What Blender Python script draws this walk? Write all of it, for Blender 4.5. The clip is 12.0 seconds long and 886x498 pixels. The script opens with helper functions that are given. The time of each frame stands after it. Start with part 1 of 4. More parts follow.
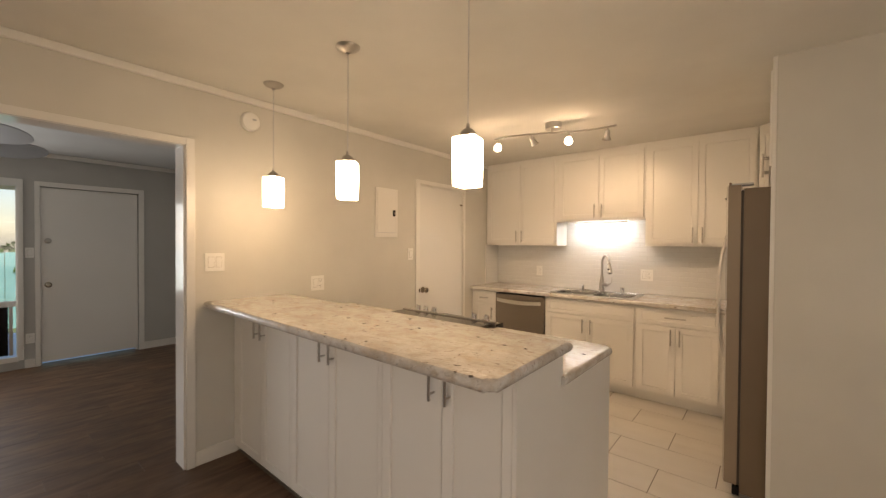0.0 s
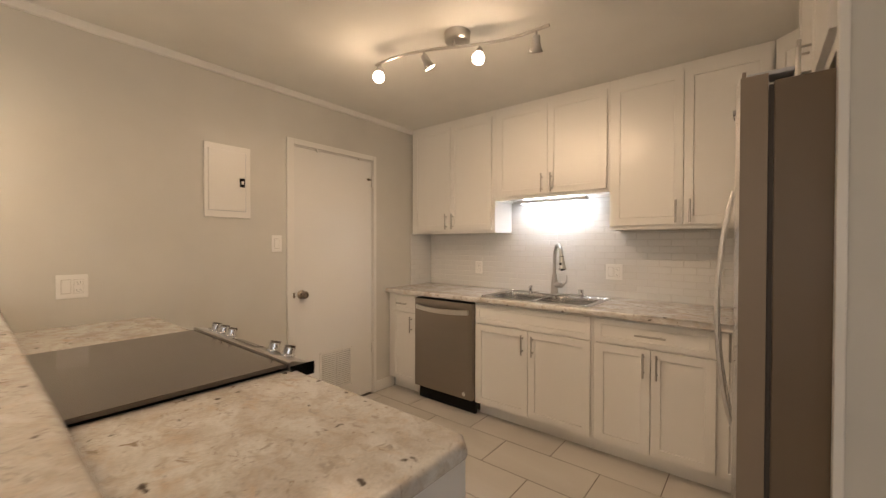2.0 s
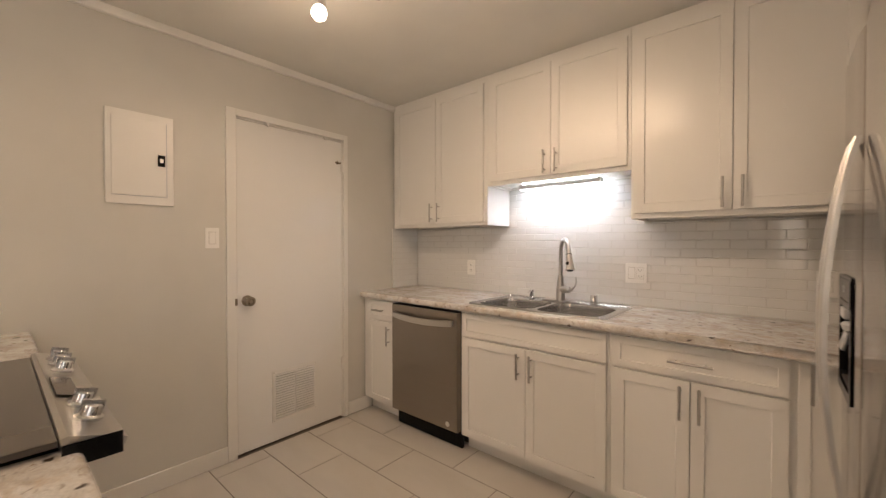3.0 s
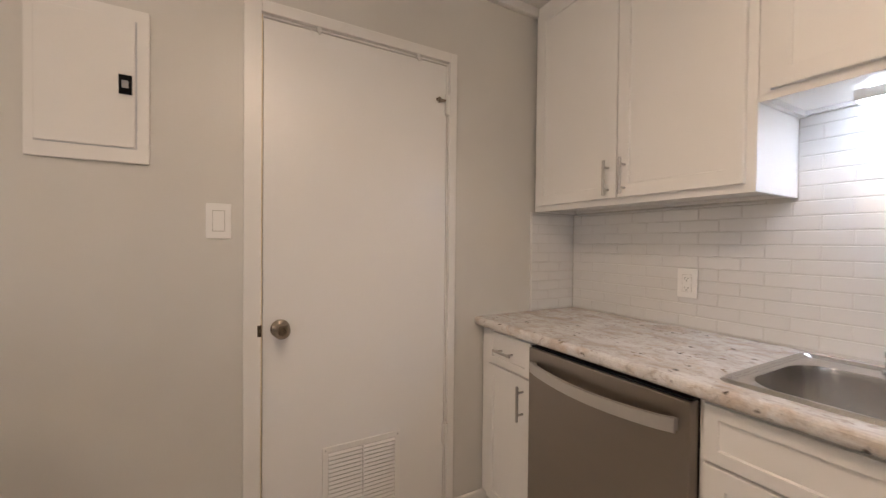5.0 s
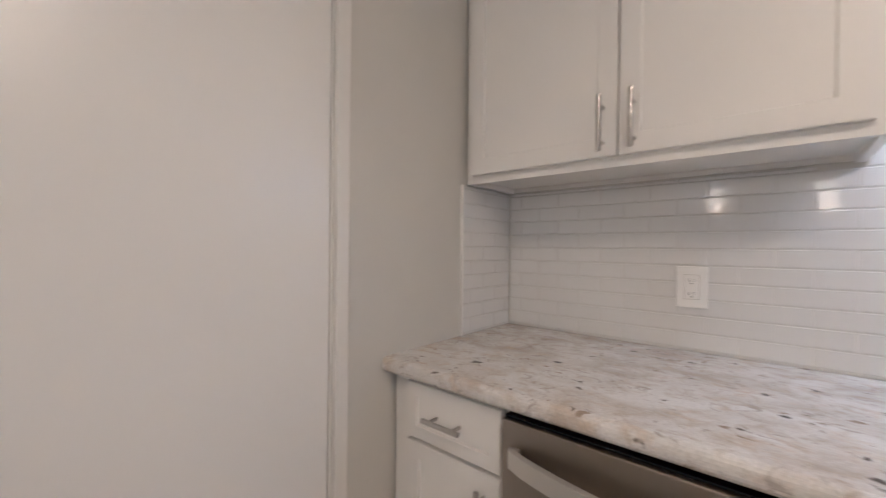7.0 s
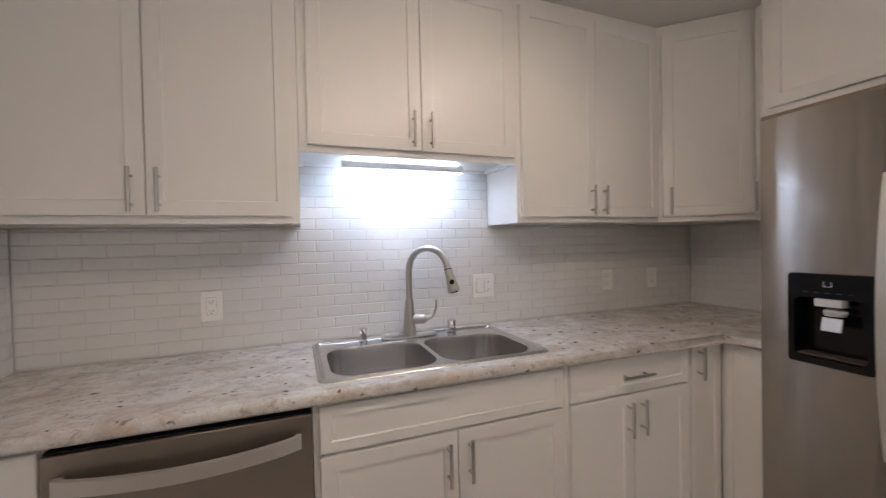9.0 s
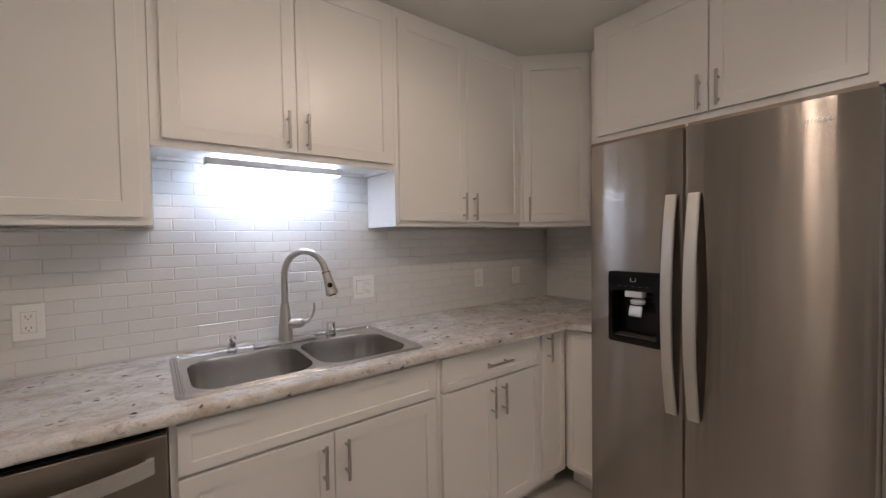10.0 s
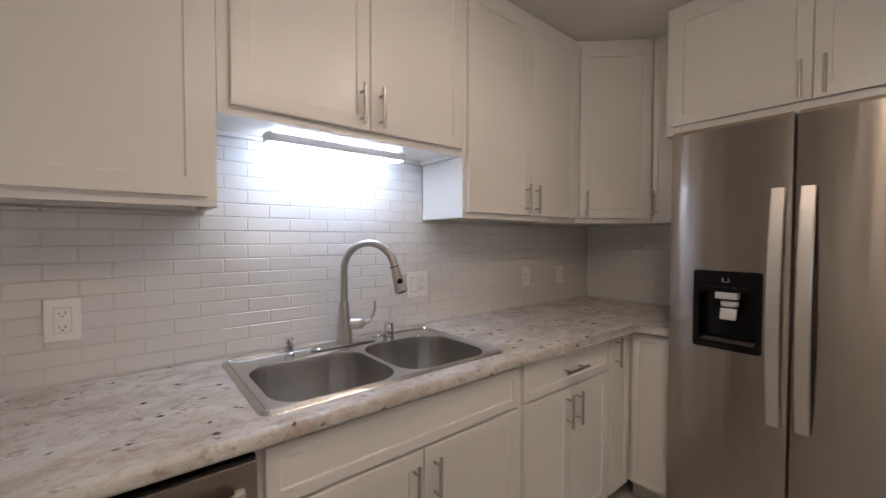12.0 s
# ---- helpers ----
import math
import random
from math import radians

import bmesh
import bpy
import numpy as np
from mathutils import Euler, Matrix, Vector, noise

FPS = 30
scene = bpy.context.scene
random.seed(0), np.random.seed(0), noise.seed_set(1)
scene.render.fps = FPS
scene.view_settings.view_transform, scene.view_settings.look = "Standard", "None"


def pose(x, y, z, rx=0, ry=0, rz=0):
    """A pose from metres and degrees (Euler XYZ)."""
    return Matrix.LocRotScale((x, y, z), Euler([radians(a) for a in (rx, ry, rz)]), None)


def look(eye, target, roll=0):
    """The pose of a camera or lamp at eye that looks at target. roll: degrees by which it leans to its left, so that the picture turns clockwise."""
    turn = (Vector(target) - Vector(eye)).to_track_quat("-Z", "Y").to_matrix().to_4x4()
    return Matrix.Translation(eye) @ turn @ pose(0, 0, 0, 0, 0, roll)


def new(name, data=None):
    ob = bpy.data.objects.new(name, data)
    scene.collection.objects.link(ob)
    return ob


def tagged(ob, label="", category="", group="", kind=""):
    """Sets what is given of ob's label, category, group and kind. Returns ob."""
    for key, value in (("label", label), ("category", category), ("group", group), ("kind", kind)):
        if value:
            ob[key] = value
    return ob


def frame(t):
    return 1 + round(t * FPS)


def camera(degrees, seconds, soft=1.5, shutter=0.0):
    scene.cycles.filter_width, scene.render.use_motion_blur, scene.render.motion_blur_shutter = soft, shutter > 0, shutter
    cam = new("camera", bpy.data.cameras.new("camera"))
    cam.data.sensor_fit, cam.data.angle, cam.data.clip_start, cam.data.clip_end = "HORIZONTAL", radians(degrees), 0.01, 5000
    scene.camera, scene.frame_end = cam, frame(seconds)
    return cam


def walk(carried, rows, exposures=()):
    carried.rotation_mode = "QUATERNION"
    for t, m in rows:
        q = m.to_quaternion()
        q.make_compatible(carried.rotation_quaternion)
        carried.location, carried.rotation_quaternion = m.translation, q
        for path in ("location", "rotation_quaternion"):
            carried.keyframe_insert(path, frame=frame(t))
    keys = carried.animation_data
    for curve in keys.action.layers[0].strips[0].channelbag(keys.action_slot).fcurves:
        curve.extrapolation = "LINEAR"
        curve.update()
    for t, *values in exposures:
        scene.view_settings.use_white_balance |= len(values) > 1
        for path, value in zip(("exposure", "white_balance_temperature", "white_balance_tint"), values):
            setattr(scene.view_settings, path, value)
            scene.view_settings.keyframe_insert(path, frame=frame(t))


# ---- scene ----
cam = camera(97.6, 12.0, soft=1.3, shutter=0.25)
PATH = [
    (0, (0.631, 0.368, 1.435), (-0.652, 1.901, 1.407), 0.4),
    (0.5, (0.623, 0.748, 1.408), (-0.65, 2.29, 1.387), 0.2),
    (1, (0.556, 1.119, 1.369), (-0.707, 2.669, 1.344), 0.2),
    (1.5, (0.523, 1.445, 1.341), (-0.731, 3.003, 1.317), 0.1),
    (2, (0.492, 1.779, 1.324), (-0.764, 3.335, 1.299), 0.1),
    (2.4, (0.412, 2.042, 1.295), (-0.849, 3.594, 1.271), 0.3),
    (2.5, (0.381, 2.103, 1.295), (-0.877, 3.657, 1.27), 0.2),
    (2.7, (0.35, 2.212, 1.294), (-0.914, 3.761, 1.267), 0.1),
    (4.3, (-0.234, 2.928, 1.282), (-1.911, 4.016, 1.257), 0.7),
    (4.5, (-0.342, 3.023, 1.294), (-2.063, 4.042, 1.258), 0.7),
    (5, (-0.653, 3.201, 1.258), (-2.398, 4.177, 1.23), 0.6),
    (5.5, (-0.958, 3.355, 1.237), (-2.712, 4.316, 1.203), 0.7),
    (6, (-1.196, 3.503, 1.184), (-2.944, 4.476, 1.149), 0.5),
    (6.5, (-1.307, 3.578, 1.165), (-3.038, 4.579, 1.15), 0.4),
    (7, (-1.365, 3.536, 1.211), (-2.666, 5.055, 1.206), 0.6),
    (7.5, (-1.323, 3.41, 1.244), (-1.991, 5.295, 1.247), 0.5),
    (9.3, (-1.22, 3.034, 1.355), (-0.328, 4.823, 1.301), -1.2),
    (9.5, (-1.221, 3.022, 1.362), (-0.217, 4.75, 1.3), -1.1),
    (10, (-1.213, 2.983, 1.366), (-0.01, 4.58, 1.309), -0.9),
    (10.5, (-1.207, 2.991, 1.361), (0.088, 4.513, 1.302), -0.7),
    (11, (-1.22, 3.046, 1.362), (0.116, 4.533, 1.303), -0.5),
    (11.5, (-1.283, 3.18, 1.355), (0.064, 4.657, 1.293), -0.1),
    (12, (-1.403, 3.338, 1.336), (-0.14, 4.887, 1.282), 0.1),
]
EXPOSURE = [(0, 0.20, 7500, 16), (1.5, -0.10, 6900, 15), (2.5, 0.07, 6550, 16), (4.5, -0.09, 5950, 17), (5.5, 0.18, 5650, 17), (7.5, 0.08, 5150, 15), (10.5, -0.42, 5400, 15), (12, -0.42, 5420, 15)]
walk(cam, [(t, look(eye, target, roll)) for t, eye, target, roll in PATH], EXPOSURE)

# ---- world, sun, exposure ----
world = bpy.data.worlds.new("world")
scene.world = world
world.use_nodes = True
wn = world.node_tree
sky = wn.nodes.new("ShaderNodeTexSky")
sky.sky_type = "NISHITA"
sky.sun_disc = False
sky.sun_elevation, sky.sun_rotation = radians(60), radians(90)
wn.links.new(sky.outputs["Color"], wn.nodes["Background"].inputs["Color"])
wn.nodes["Background"].inputs["Strength"].default_value = 0.15

WARM = (1.0, 0.66, 0.37)
WARM2 = (1.0, 0.72, 0.46)
COOL = (0.86, 0.93, 1.0)


def lamp(name, kind, where, power, colour, size=0.05, target=None, size_y=None, spot=None):
    data = bpy.data.lights.new(name, kind)
    data.energy, data.color = power, colour
    if kind == "AREA":
        data.shape, data.size, data.size_y = "RECTANGLE", size, size_y or size
    elif kind == "SUN":
        data.angle = size
    else:
        data.shadow_soft_size = size
    if spot:
        data.spot_size, data.spot_blend = radians(spot), 0.6
    ob = new(name, data)
    ob.matrix_basis = look(where, target) if target else Matrix.Translation(where)
    return ob


lamp("sun", "SUN", (4, 0.5, 14), 5.0, (1.0, 0.95, 0.88), size=radians(0.5), target=(-4, 0, 0))
lamp("daylight_window", "AREA", (-5.68, -0.7, 1.35), 46, (0.88, 0.94, 1.0), size=1.6, size_y=1.2, target=(-3.5, -0.4, 1.2))
# Daylight of an unseen east window, added to brighten the peninsula end panel.
lamp("daylight_dining_east", "AREA", (2.95, 0.45, 1.35), 6, (1.0, 0.97, 0.93), size=1.7, size_y=1.25, target=(0, 0.9, 0.7))
# Added warm fill for the peninsula front; its real source is unseen.
lamp("warm_fill_dining", "AREA", (0.9, -2.06, 1.40), 15, (1.0, 0.81, 0.61), size=1.15, size_y=0.95, target=(-0.5, 2, 1.0))


# ---- materials ----
def material(name, base=(0.8, 0.8, 0.8), rough=0.5, metal=0.0, coat=0.0):
    m = bpy.data.materials.new(name)
    m.use_nodes = True
    b = m.node_tree.nodes["Principled BSDF"]
    b.inputs["Base Color"].default_value = (*base, 1)
    b.inputs["Roughness"].default_value = rough
    b.inputs["Metallic"].default_value = metal
    b.inputs["Coat Weight"].default_value = coat
    b.inputs["Coat Roughness"].default_value = 0.08
    return m, m.node_tree, b


def node(nt, kind, **values):
    n = nt.nodes.new(kind)
    for key, value in values.items():
        n.inputs[key.replace("_", " ")].default_value = value
    return n


def coords(nt, scale=(1, 1, 1), shift=None):
    geo = nt.nodes.new("ShaderNodeNewGeometry")
    mp = nt.nodes.new("ShaderNodeMapping")
    mp.inputs["Scale"].default_value = scale
    nt.links.new(geo.outputs["Position"], mp.inputs["Vector"])
    return mp.outputs["Vector"]


def noisy(nt, vec, scale, detail=4, rough=0.55, distort=0.0):
    n = node(nt, "ShaderNodeTexNoise", Scale=scale, Detail=detail, Roughness=rough, Distortion=distort)
    nt.links.new(vec, n.inputs["Vector"])
    return n.outputs["Fac"]


def ramp(nt, fac, stops):
    r = nt.nodes.new("ShaderNodeValToRGB")
    els = r.color_ramp.elements
    while len(els) < len(stops):
        els.new(0.5)
    for e, (p, c) in zip(els, stops):
        e.position = p
        e.color = (*c, 1) if len(c) == 3 else c
    nt.links.new(fac, r.inputs["Fac"])
    return r.outputs["Color"]


def mixed(nt, fac, a, b, mode="MIX"):
    m = nt.nodes.new("ShaderNodeMix")
    m.data_type, m.blend_type = "RGBA", mode
    for value, slot in ((fac, 0), (a, 6), (b, 7)):
        if isinstance(value, (int, float)):
            m.inputs[slot].default_value = value
        elif isinstance(value, tuple):
            m.inputs[slot].default_value = (*value, 1)
        else:
            nt.links.new(value, m.inputs[slot])
    return m.outputs[2]


def bumped(nt, b, fac, strength=0.2, distance=0.002):
    bp = node(nt, "ShaderNodeBump", Strength=strength, Distance=distance)
    nt.links.new(fac, bp.inputs["Height"])
    nt.links.new(bp.outputs["Normal"], b.inputs["Normal"])


def painted(name, base, rough, bump=0.15, scale=90, spread=0.05):
    m, nt, b = material(name, base, rough)
    v = coords(nt)
    big = noisy(nt, v, 1.7, 3)
    lo = tuple(c * (1 - spread) for c in base)
    hi = tuple(min(1, c * (1 + spread)) for c in base)
    nt.links.new(ramp(nt, big, [(0.3, lo), (0.7, hi)]), b.inputs["Base Color"])
    rr = ramp(nt, noisy(nt, v, 7, 3), [(0.2, (rough * 0.96,) * 3), (0.8, (min(1, rough * 1.05),) * 3)])
    nt.links.new(rr, b.inputs["Roughness"])
    if bump:
        bumped(nt, b, noisy(nt, v, scale, 3, 0.6), bump, 0.0006)
    return m


WALL = painted("wall_paint", (0.645, 0.628, 0.580), 0.5, 0.35, 130)
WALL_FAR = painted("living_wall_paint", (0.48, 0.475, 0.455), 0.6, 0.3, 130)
CEIL = painted("ceiling_paint", (0.75, 0.74, 0.70), 0.8, 0.4, 60)
# Darker copy of the ceiling colour: the living room's dimmer light is painted in.
CEIL_DIM = painted("living_ceiling_dimmed", (0.50, 0.50, 0.48), 0.8, 0.4, 60)
GLOSSTRIM = painted("gloss_trim_paint", (0.80, 0.79, 0.76), 0.14, 0.05, 30, 0.02)
TRIM = painted("trim_paint", (0.80, 0.785, 0.745), 0.32, 0.12, 40, 0.02)
CAB = painted("cabinet_paint", (0.845, 0.83, 0.795), 0.31, 0.0, 22, 0.015)
DOORP, nt, b = material("door_paint", (0.82, 0.81, 0.78), 0.27)
nt.links.new(ramp(nt, noisy(nt, coords(nt), 1.3, 2), [(0.2, (0.80, 0.79, 0.76)), (0.8, (0.84, 0.83, 0.80))]), b.inputs["Base Color"])
PLATE, _, _ = material("plate_plastic", (0.87, 0.86, 0.83), 0.3)
DARKGAP, _, _ = material("dark_gap", (0.012, 0.011, 0.010), 0.6)
BLACKP, _, b = material("black_plastic", (0.004, 0.004, 0.005), 0.16)
b.inputs["Specular IOR Level"].default_value = 0.25
CHROME, _, _ = material("chrome", (0.75, 0.75, 0.76), 0.12, 1.0)
RUBBER, _, _ = material("gasket_rubber", (0.055, 0.044, 0.035), 0.6)
GREYP, _, _ = material("grey_plastic", (0.55, 0.56, 0.58), 0.4)
# Greyed plastic: shade put into the colour, for rocker gaps and vent backing.
VENTB, _, _ = material("shaded_plastic", (0.56, 0.54, 0.50), 0.7)
YELLOWED, _, _ = material("old_brass_edge", (0.72, 0.62, 0.44), 0.4)


def steel(name, base, rough, stretch, aniso=0.0, wave=0.0):
    m, nt, b = material(name, base, rough, 1.0)
    v = coords(nt, stretch)
    fine = noisy(nt, v, 8, 2, 0.5)
    lo, hi = tuple(c * 0.98 for c in base), tuple(min(1, c * 1.02) for c in base)
    nt.links.new(ramp(nt, fine, [(0.1, lo), (0.9, hi)]), b.inputs["Base Color"])
    b.inputs["Anisotropic"].default_value = aniso
    if aniso:
        tg = node(nt, "ShaderNodeCombineXYZ", Z=1.0)
        nt.links.new(tg.outputs[0], b.inputs["Tangent"])
    if wave:
        bumped(nt, b, noisy(nt, coords(nt, (4.2, 4.2, 0.22)), 5.5, 2, 0.4), wave, 0.004)
    return m


STEEL_V = steel("brushed_steel_door", (0.37, 0.335, 0.30), 0.235, (0.3, 0.3, 3.0), 1.0, 0.36)
STEEL_V.node_tree.nodes["Principled BSDF"].inputs["Coat Weight"].default_value = 0.8
STEEL_V.node_tree.nodes["Principled BSDF"].inputs["Coat Roughness"].default_value = 0.05
STEEL_H = steel("brushed_steel_panel", (0.36, 0.32, 0.28), 0.30, (0.3, 0.3, 3.0), 0.7, 0.05)
SATIN = steel("satin_handle_metal", (0.71, 0.69, 0.66), 0.40, (1, 1, 1))
SINK = steel("sink_steel", (0.60, 0.59, 0.575), 0.24, (1, 1, 1))
NICKEL = steel("brushed_nickel", (0.52, 0.50, 0.475), 0.28, (1, 1, 1))
BRASSY = steel("antique_nickel_knob", (0.36, 0.31, 0.25), 0.20, (1, 1, 1))
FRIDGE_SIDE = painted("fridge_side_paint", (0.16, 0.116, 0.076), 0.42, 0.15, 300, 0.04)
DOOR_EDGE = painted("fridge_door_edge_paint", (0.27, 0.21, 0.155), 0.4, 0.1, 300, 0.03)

BLACKGLASS, nt, b = material("black_glass_cooktop", (0.095, 0.080, 0.066), 0.13, 0.0, 0.0)
bumped(nt, b, noisy(nt, coords(nt), 3, 2), 0.02, 0.001)


def granite():
    m, nt, b = material("speckled_laminate", (0.6, 0.56, 0.5), 0.16)
    v = coords(nt, (1.0, 1.25, 1.25))
    base = ramp(nt, noisy(nt, v, 7, 6, 0.62, 0.6), [(0.33, (0.52, 0.465, 0.405)), (0.47, (0.63, 0.605, 0.57)), (0.60, (0.72, 0.712, 0.69))])
    warm = ramp(nt, noisy(nt, v, 13, 5, 0.62, 0.5), [(0.54, (0, 0, 0)), (0.72, (1, 1, 1))])
    c = mixed(nt, warm, base, (0.60, 0.505, 0.41))
    grey = ramp(nt, noisy(nt, v, 31, 4, 0.6, 0.9), [(0.585, (0, 0, 0)), (0.67, (1, 1, 1))])
    c = mixed(nt, grey, c, (0.46, 0.425, 0.39))
    blots = ramp(nt, noisy(nt, v, 19, 4, 0.62, 1.3), [(0.635, (0, 0, 0)), (0.70, (1, 1, 1))])
    c = mixed(nt, blots, c, (0.34, 0.275, 0.215))
    tan = ramp(nt, noisy(nt, v, 25, 3, 0.55, 0.6), [(0.52, (0, 0, 0)), (0.70, (0.62, 0.62, 0.62))])
    c = mixed(nt, tan, c, (0.49, 0.42, 0.345))
    vo = node(nt, "ShaderNodeTexVoronoi", Scale=17.0, Randomness=1.0)
    warp = nt.nodes.new("ShaderNodeVectorMath")
    n2 = node(nt, "ShaderNodeTexNoise", Scale=40.0, Detail=3.0)
    nt.links.new(v, n2.inputs["Vector"])
    sc = nt.nodes.new("ShaderNodeVectorMath")
    sc.operation = "SCALE"
    sc.inputs["Scale"].default_value = 0.035
    nt.links.new(n2.outputs["Color"], sc.inputs[0])
    nt.links.new(v, warp.inputs[0])
    nt.links.new(sc.outputs[0], warp.inputs[1])
    nt.links.new(warp.outputs[0], vo.inputs["Vector"])
    spots = ramp(nt, vo.outputs["Distance"], [(0.13, (1, 1, 1)), (0.24, (0, 0, 0))])
    pick = ramp(nt, noisy(nt, v, 14, 2), [(0.535, (0, 0, 0)), (0.56, (1, 1, 1))])
    c = mixed(nt, mixed(nt, 1.0, spots, pick, "MULTIPLY"), c, (0.10, 0.082, 0.068))
    fine = ramp(nt, noisy(nt, v, 160, 3, 0.6), [(0.3, (0.88, 0.88, 0.88)), (0.7, (1.08, 1.07, 1.06))])
    c = mixed(nt, 1.0, c, fine, "MULTIPLY")
    nt.links.new(c, b.inputs["Base Color"])
    nt.links.new(ramp(nt, fine, [(0.3, (0.23,) * 3), (0.7, (0.19,) * 3)]), b.inputs["Roughness"])
    return m


GRANITE = granite()


def tile_material(name, base, rough, vary, vein=0.0, bump=0.0):
    m, nt, b = material(name, base, rough)
    v = coords(nt)
    info = nt.nodes.new("ShaderNodeObjectInfo")
    rnd = ramp(nt, info.outputs["Random"], [(0, tuple(c * (1 - vary) for c in base)), (1, tuple(min(1, c * (1 + vary)) for c in base))])
    if vein:
        off = nt.nodes.new("ShaderNodeVectorMath")
        sc = nt.nodes.new("ShaderNodeVectorMath")
        sc.operation = "SCALE"
        nt.links.new(info.outputs["Random"], sc.inputs["Scale"])
        sc.inputs[0].default_value = (17, 11, 5)
        nt.links.new(v, off.inputs[0])
        nt.links.new(sc.outputs[0], off.inputs[1])
        stretch = nt.nodes.new("ShaderNodeMapping")
        stretch.inputs["Rotation"].default_value = (0, 0, 0.6)
        stretch.inputs["Scale"].default_value = (1.0, 3.2, 1)
        nt.links.new(off.outputs[0], stretch.inputs["Vector"])
        veins = ramp(nt, noisy(nt, stretch.outputs[0], 1.6, 3, 0.5, 0.8), [(0.2, (0.90, 0.885, 0.865)), (0.8, (1.04, 1.04, 1.04))])
        rnd = mixed(nt, vein, rnd, mixed(nt, 1.0, rnd, veins, "MULTIPLY"))
    nt.links.new(rnd, b.inputs["Base Color"])
    nt.links.new(ramp(nt, noisy(nt, v, 12, 3), [(0.3, (rough * 0.8,) * 3), (0.7, (rough * 1.25,) * 3)]), b.inputs["Roughness"])
    bumped(nt, b, noisy(nt, v, 14, 2), bump, 0.002)
    return m


FTILE = tile_material("porcelain_floor_tile", (0.60, 0.575, 0.535), 0.36, 0.02, 0.9, 0.0)
WTILE = tile_material("glazed_wall_tile", (0.74, 0.735, 0.715), 0.08, 0.012, 0.0, 0.12)
GROUT = painted("brown_grout", (0.17, 0.145, 0.12), 0.85, 0.5, 200, 0.1)
WGROUT = painted("pale_grout", (0.66, 0.65, 0.62), 0.8, 0.4, 200, 0.04)


def wood_floor():
    m, nt, b = material("dark_vinyl_plank", (0.1, 0.07, 0.05), 0.36)
    info = nt.nodes.new("ShaderNodeObjectInfo")
    geo = nt.nodes.new("ShaderNodeNewGeometry")
    v = coords(nt, (6.0, 1.3, 1))
    off = nt.nodes.new("ShaderNodeVectorMath")
    sc = nt.nodes.new("ShaderNodeVectorMath")
    sc.operation = "SCALE"
    sc.inputs[0].default_value = (13, 29, 7)
    add = nt.nodes.new("ShaderNodeMath")
    nt.links.new(info.outputs["Random"], add.inputs[0])
    nt.links.new(geo.outputs["Random Per Island"], add.inputs[1])
    nt.links.new(add.outputs[0], sc.inputs["Scale"])
    nt.links.new(v, off.inputs[0])
    nt.links.new(sc.outputs[0], off.inputs[1])
    grain = noisy(nt, off.outputs[0], 2.2, 5, 0.55, 0.8)
    c = ramp(nt, grain, [(0.28, (0.060, 0.034, 0.020)), (0.5, (0.115, 0.063, 0.034)), (0.72, (0.165, 0.095, 0.052))])
    tint = ramp(nt, geo.outputs["Random Per Island"], [(0, (0.82, 0.82, 0.82)), (1, (1.15, 1.12, 1.08))])
    cloud = ramp(nt, noisy(nt, coords(nt), 2.6, 4, 0.6), [(0.3, (0.72, 0.70, 0.68)), (0.7, (1.18, 1.12, 1.04))])
    nt.links.new(mixed(nt, 1.0, mixed(nt, 1.0, c, tint, "MULTIPLY"), cloud, "MULTIPLY"), b.inputs["Base Color"])
    nt.links.new(ramp(nt, grain, [(0.3, (0.56,) * 3), (0.7, (0.44,) * 3)]), b.inputs["Roughness"])
    bumped(nt, b, grain, 0.25, 0.001)
    return m


PLANK = wood_floor()


def glowing(name, base, colour, strength):
    m, nt, b = material(name, base, 0.25)
    b.inputs["Emission Color"].default_value = (*colour, 1)
    b.inputs["Emission Strength"].default_value = strength
    return m


SHADE = glowing("frosted_glass_shade", (0.9, 0.87, 0.8), (1.0, 0.80, 0.56), 11)
BULB = glowing("frosted_bulb", (0.9, 0.9, 0.9), (1.0, 0.84, 0.62), 14)
LED = glowing("led_strip_lens", (0.9, 0.9, 0.9), (0.88, 0.94, 1.0), 16)
GLASS, nt, b = material("window_glass", (1, 1, 1), 0.02)
b.inputs["Transmission Weight"].default_value = 1.0
FENCE = painted("teal_fence_paint", (0.24, 0.52, 0.52), 0.7, 0.3, 40, 0.15)
LAWN = painted("outdoor_ground", (0.09, 0.12, 0.05), 0.9, 0.8, 30, 0.3)
LEAF, nt, b = material("leaf_green", (0.07, 0.14, 0.03), 0.5)
PORCH = painted("porch_paint", (0.78, 0.70, 0.52), 0.7, 0.2, 30, 0.04)
FAN = painted("fan_grey_paint", (0.30, 0.31, 0.32), 0.5, 0.1, 30, 0.05)


# ---- building helpers ----
def box(bm, x0, y0, z0, x1, y1, z1):
    r = bmesh.ops.create_cube(bm, size=1.0)
    m = Matrix.Translation(((x0 + x1) / 2, (y0 + y1) / 2, (z0 + z1) / 2)) @ Matrix.Diagonal((abs(x1 - x0), abs(y1 - y0), abs(z1 - z0), 1))
    bmesh.ops.transform(bm, matrix=m, verts=r["verts"])
    return r["verts"]


def bevel_all(bm, width, segments=2, limit=0.5):
    edges = [e for e in bm.edges if len(e.link_faces) == 2 and e.calc_face_angle(0) > limit]
    bmesh.ops.bevel(bm, geom=edges, offset=width, segments=segments, affect="EDGES", profile=0.6)


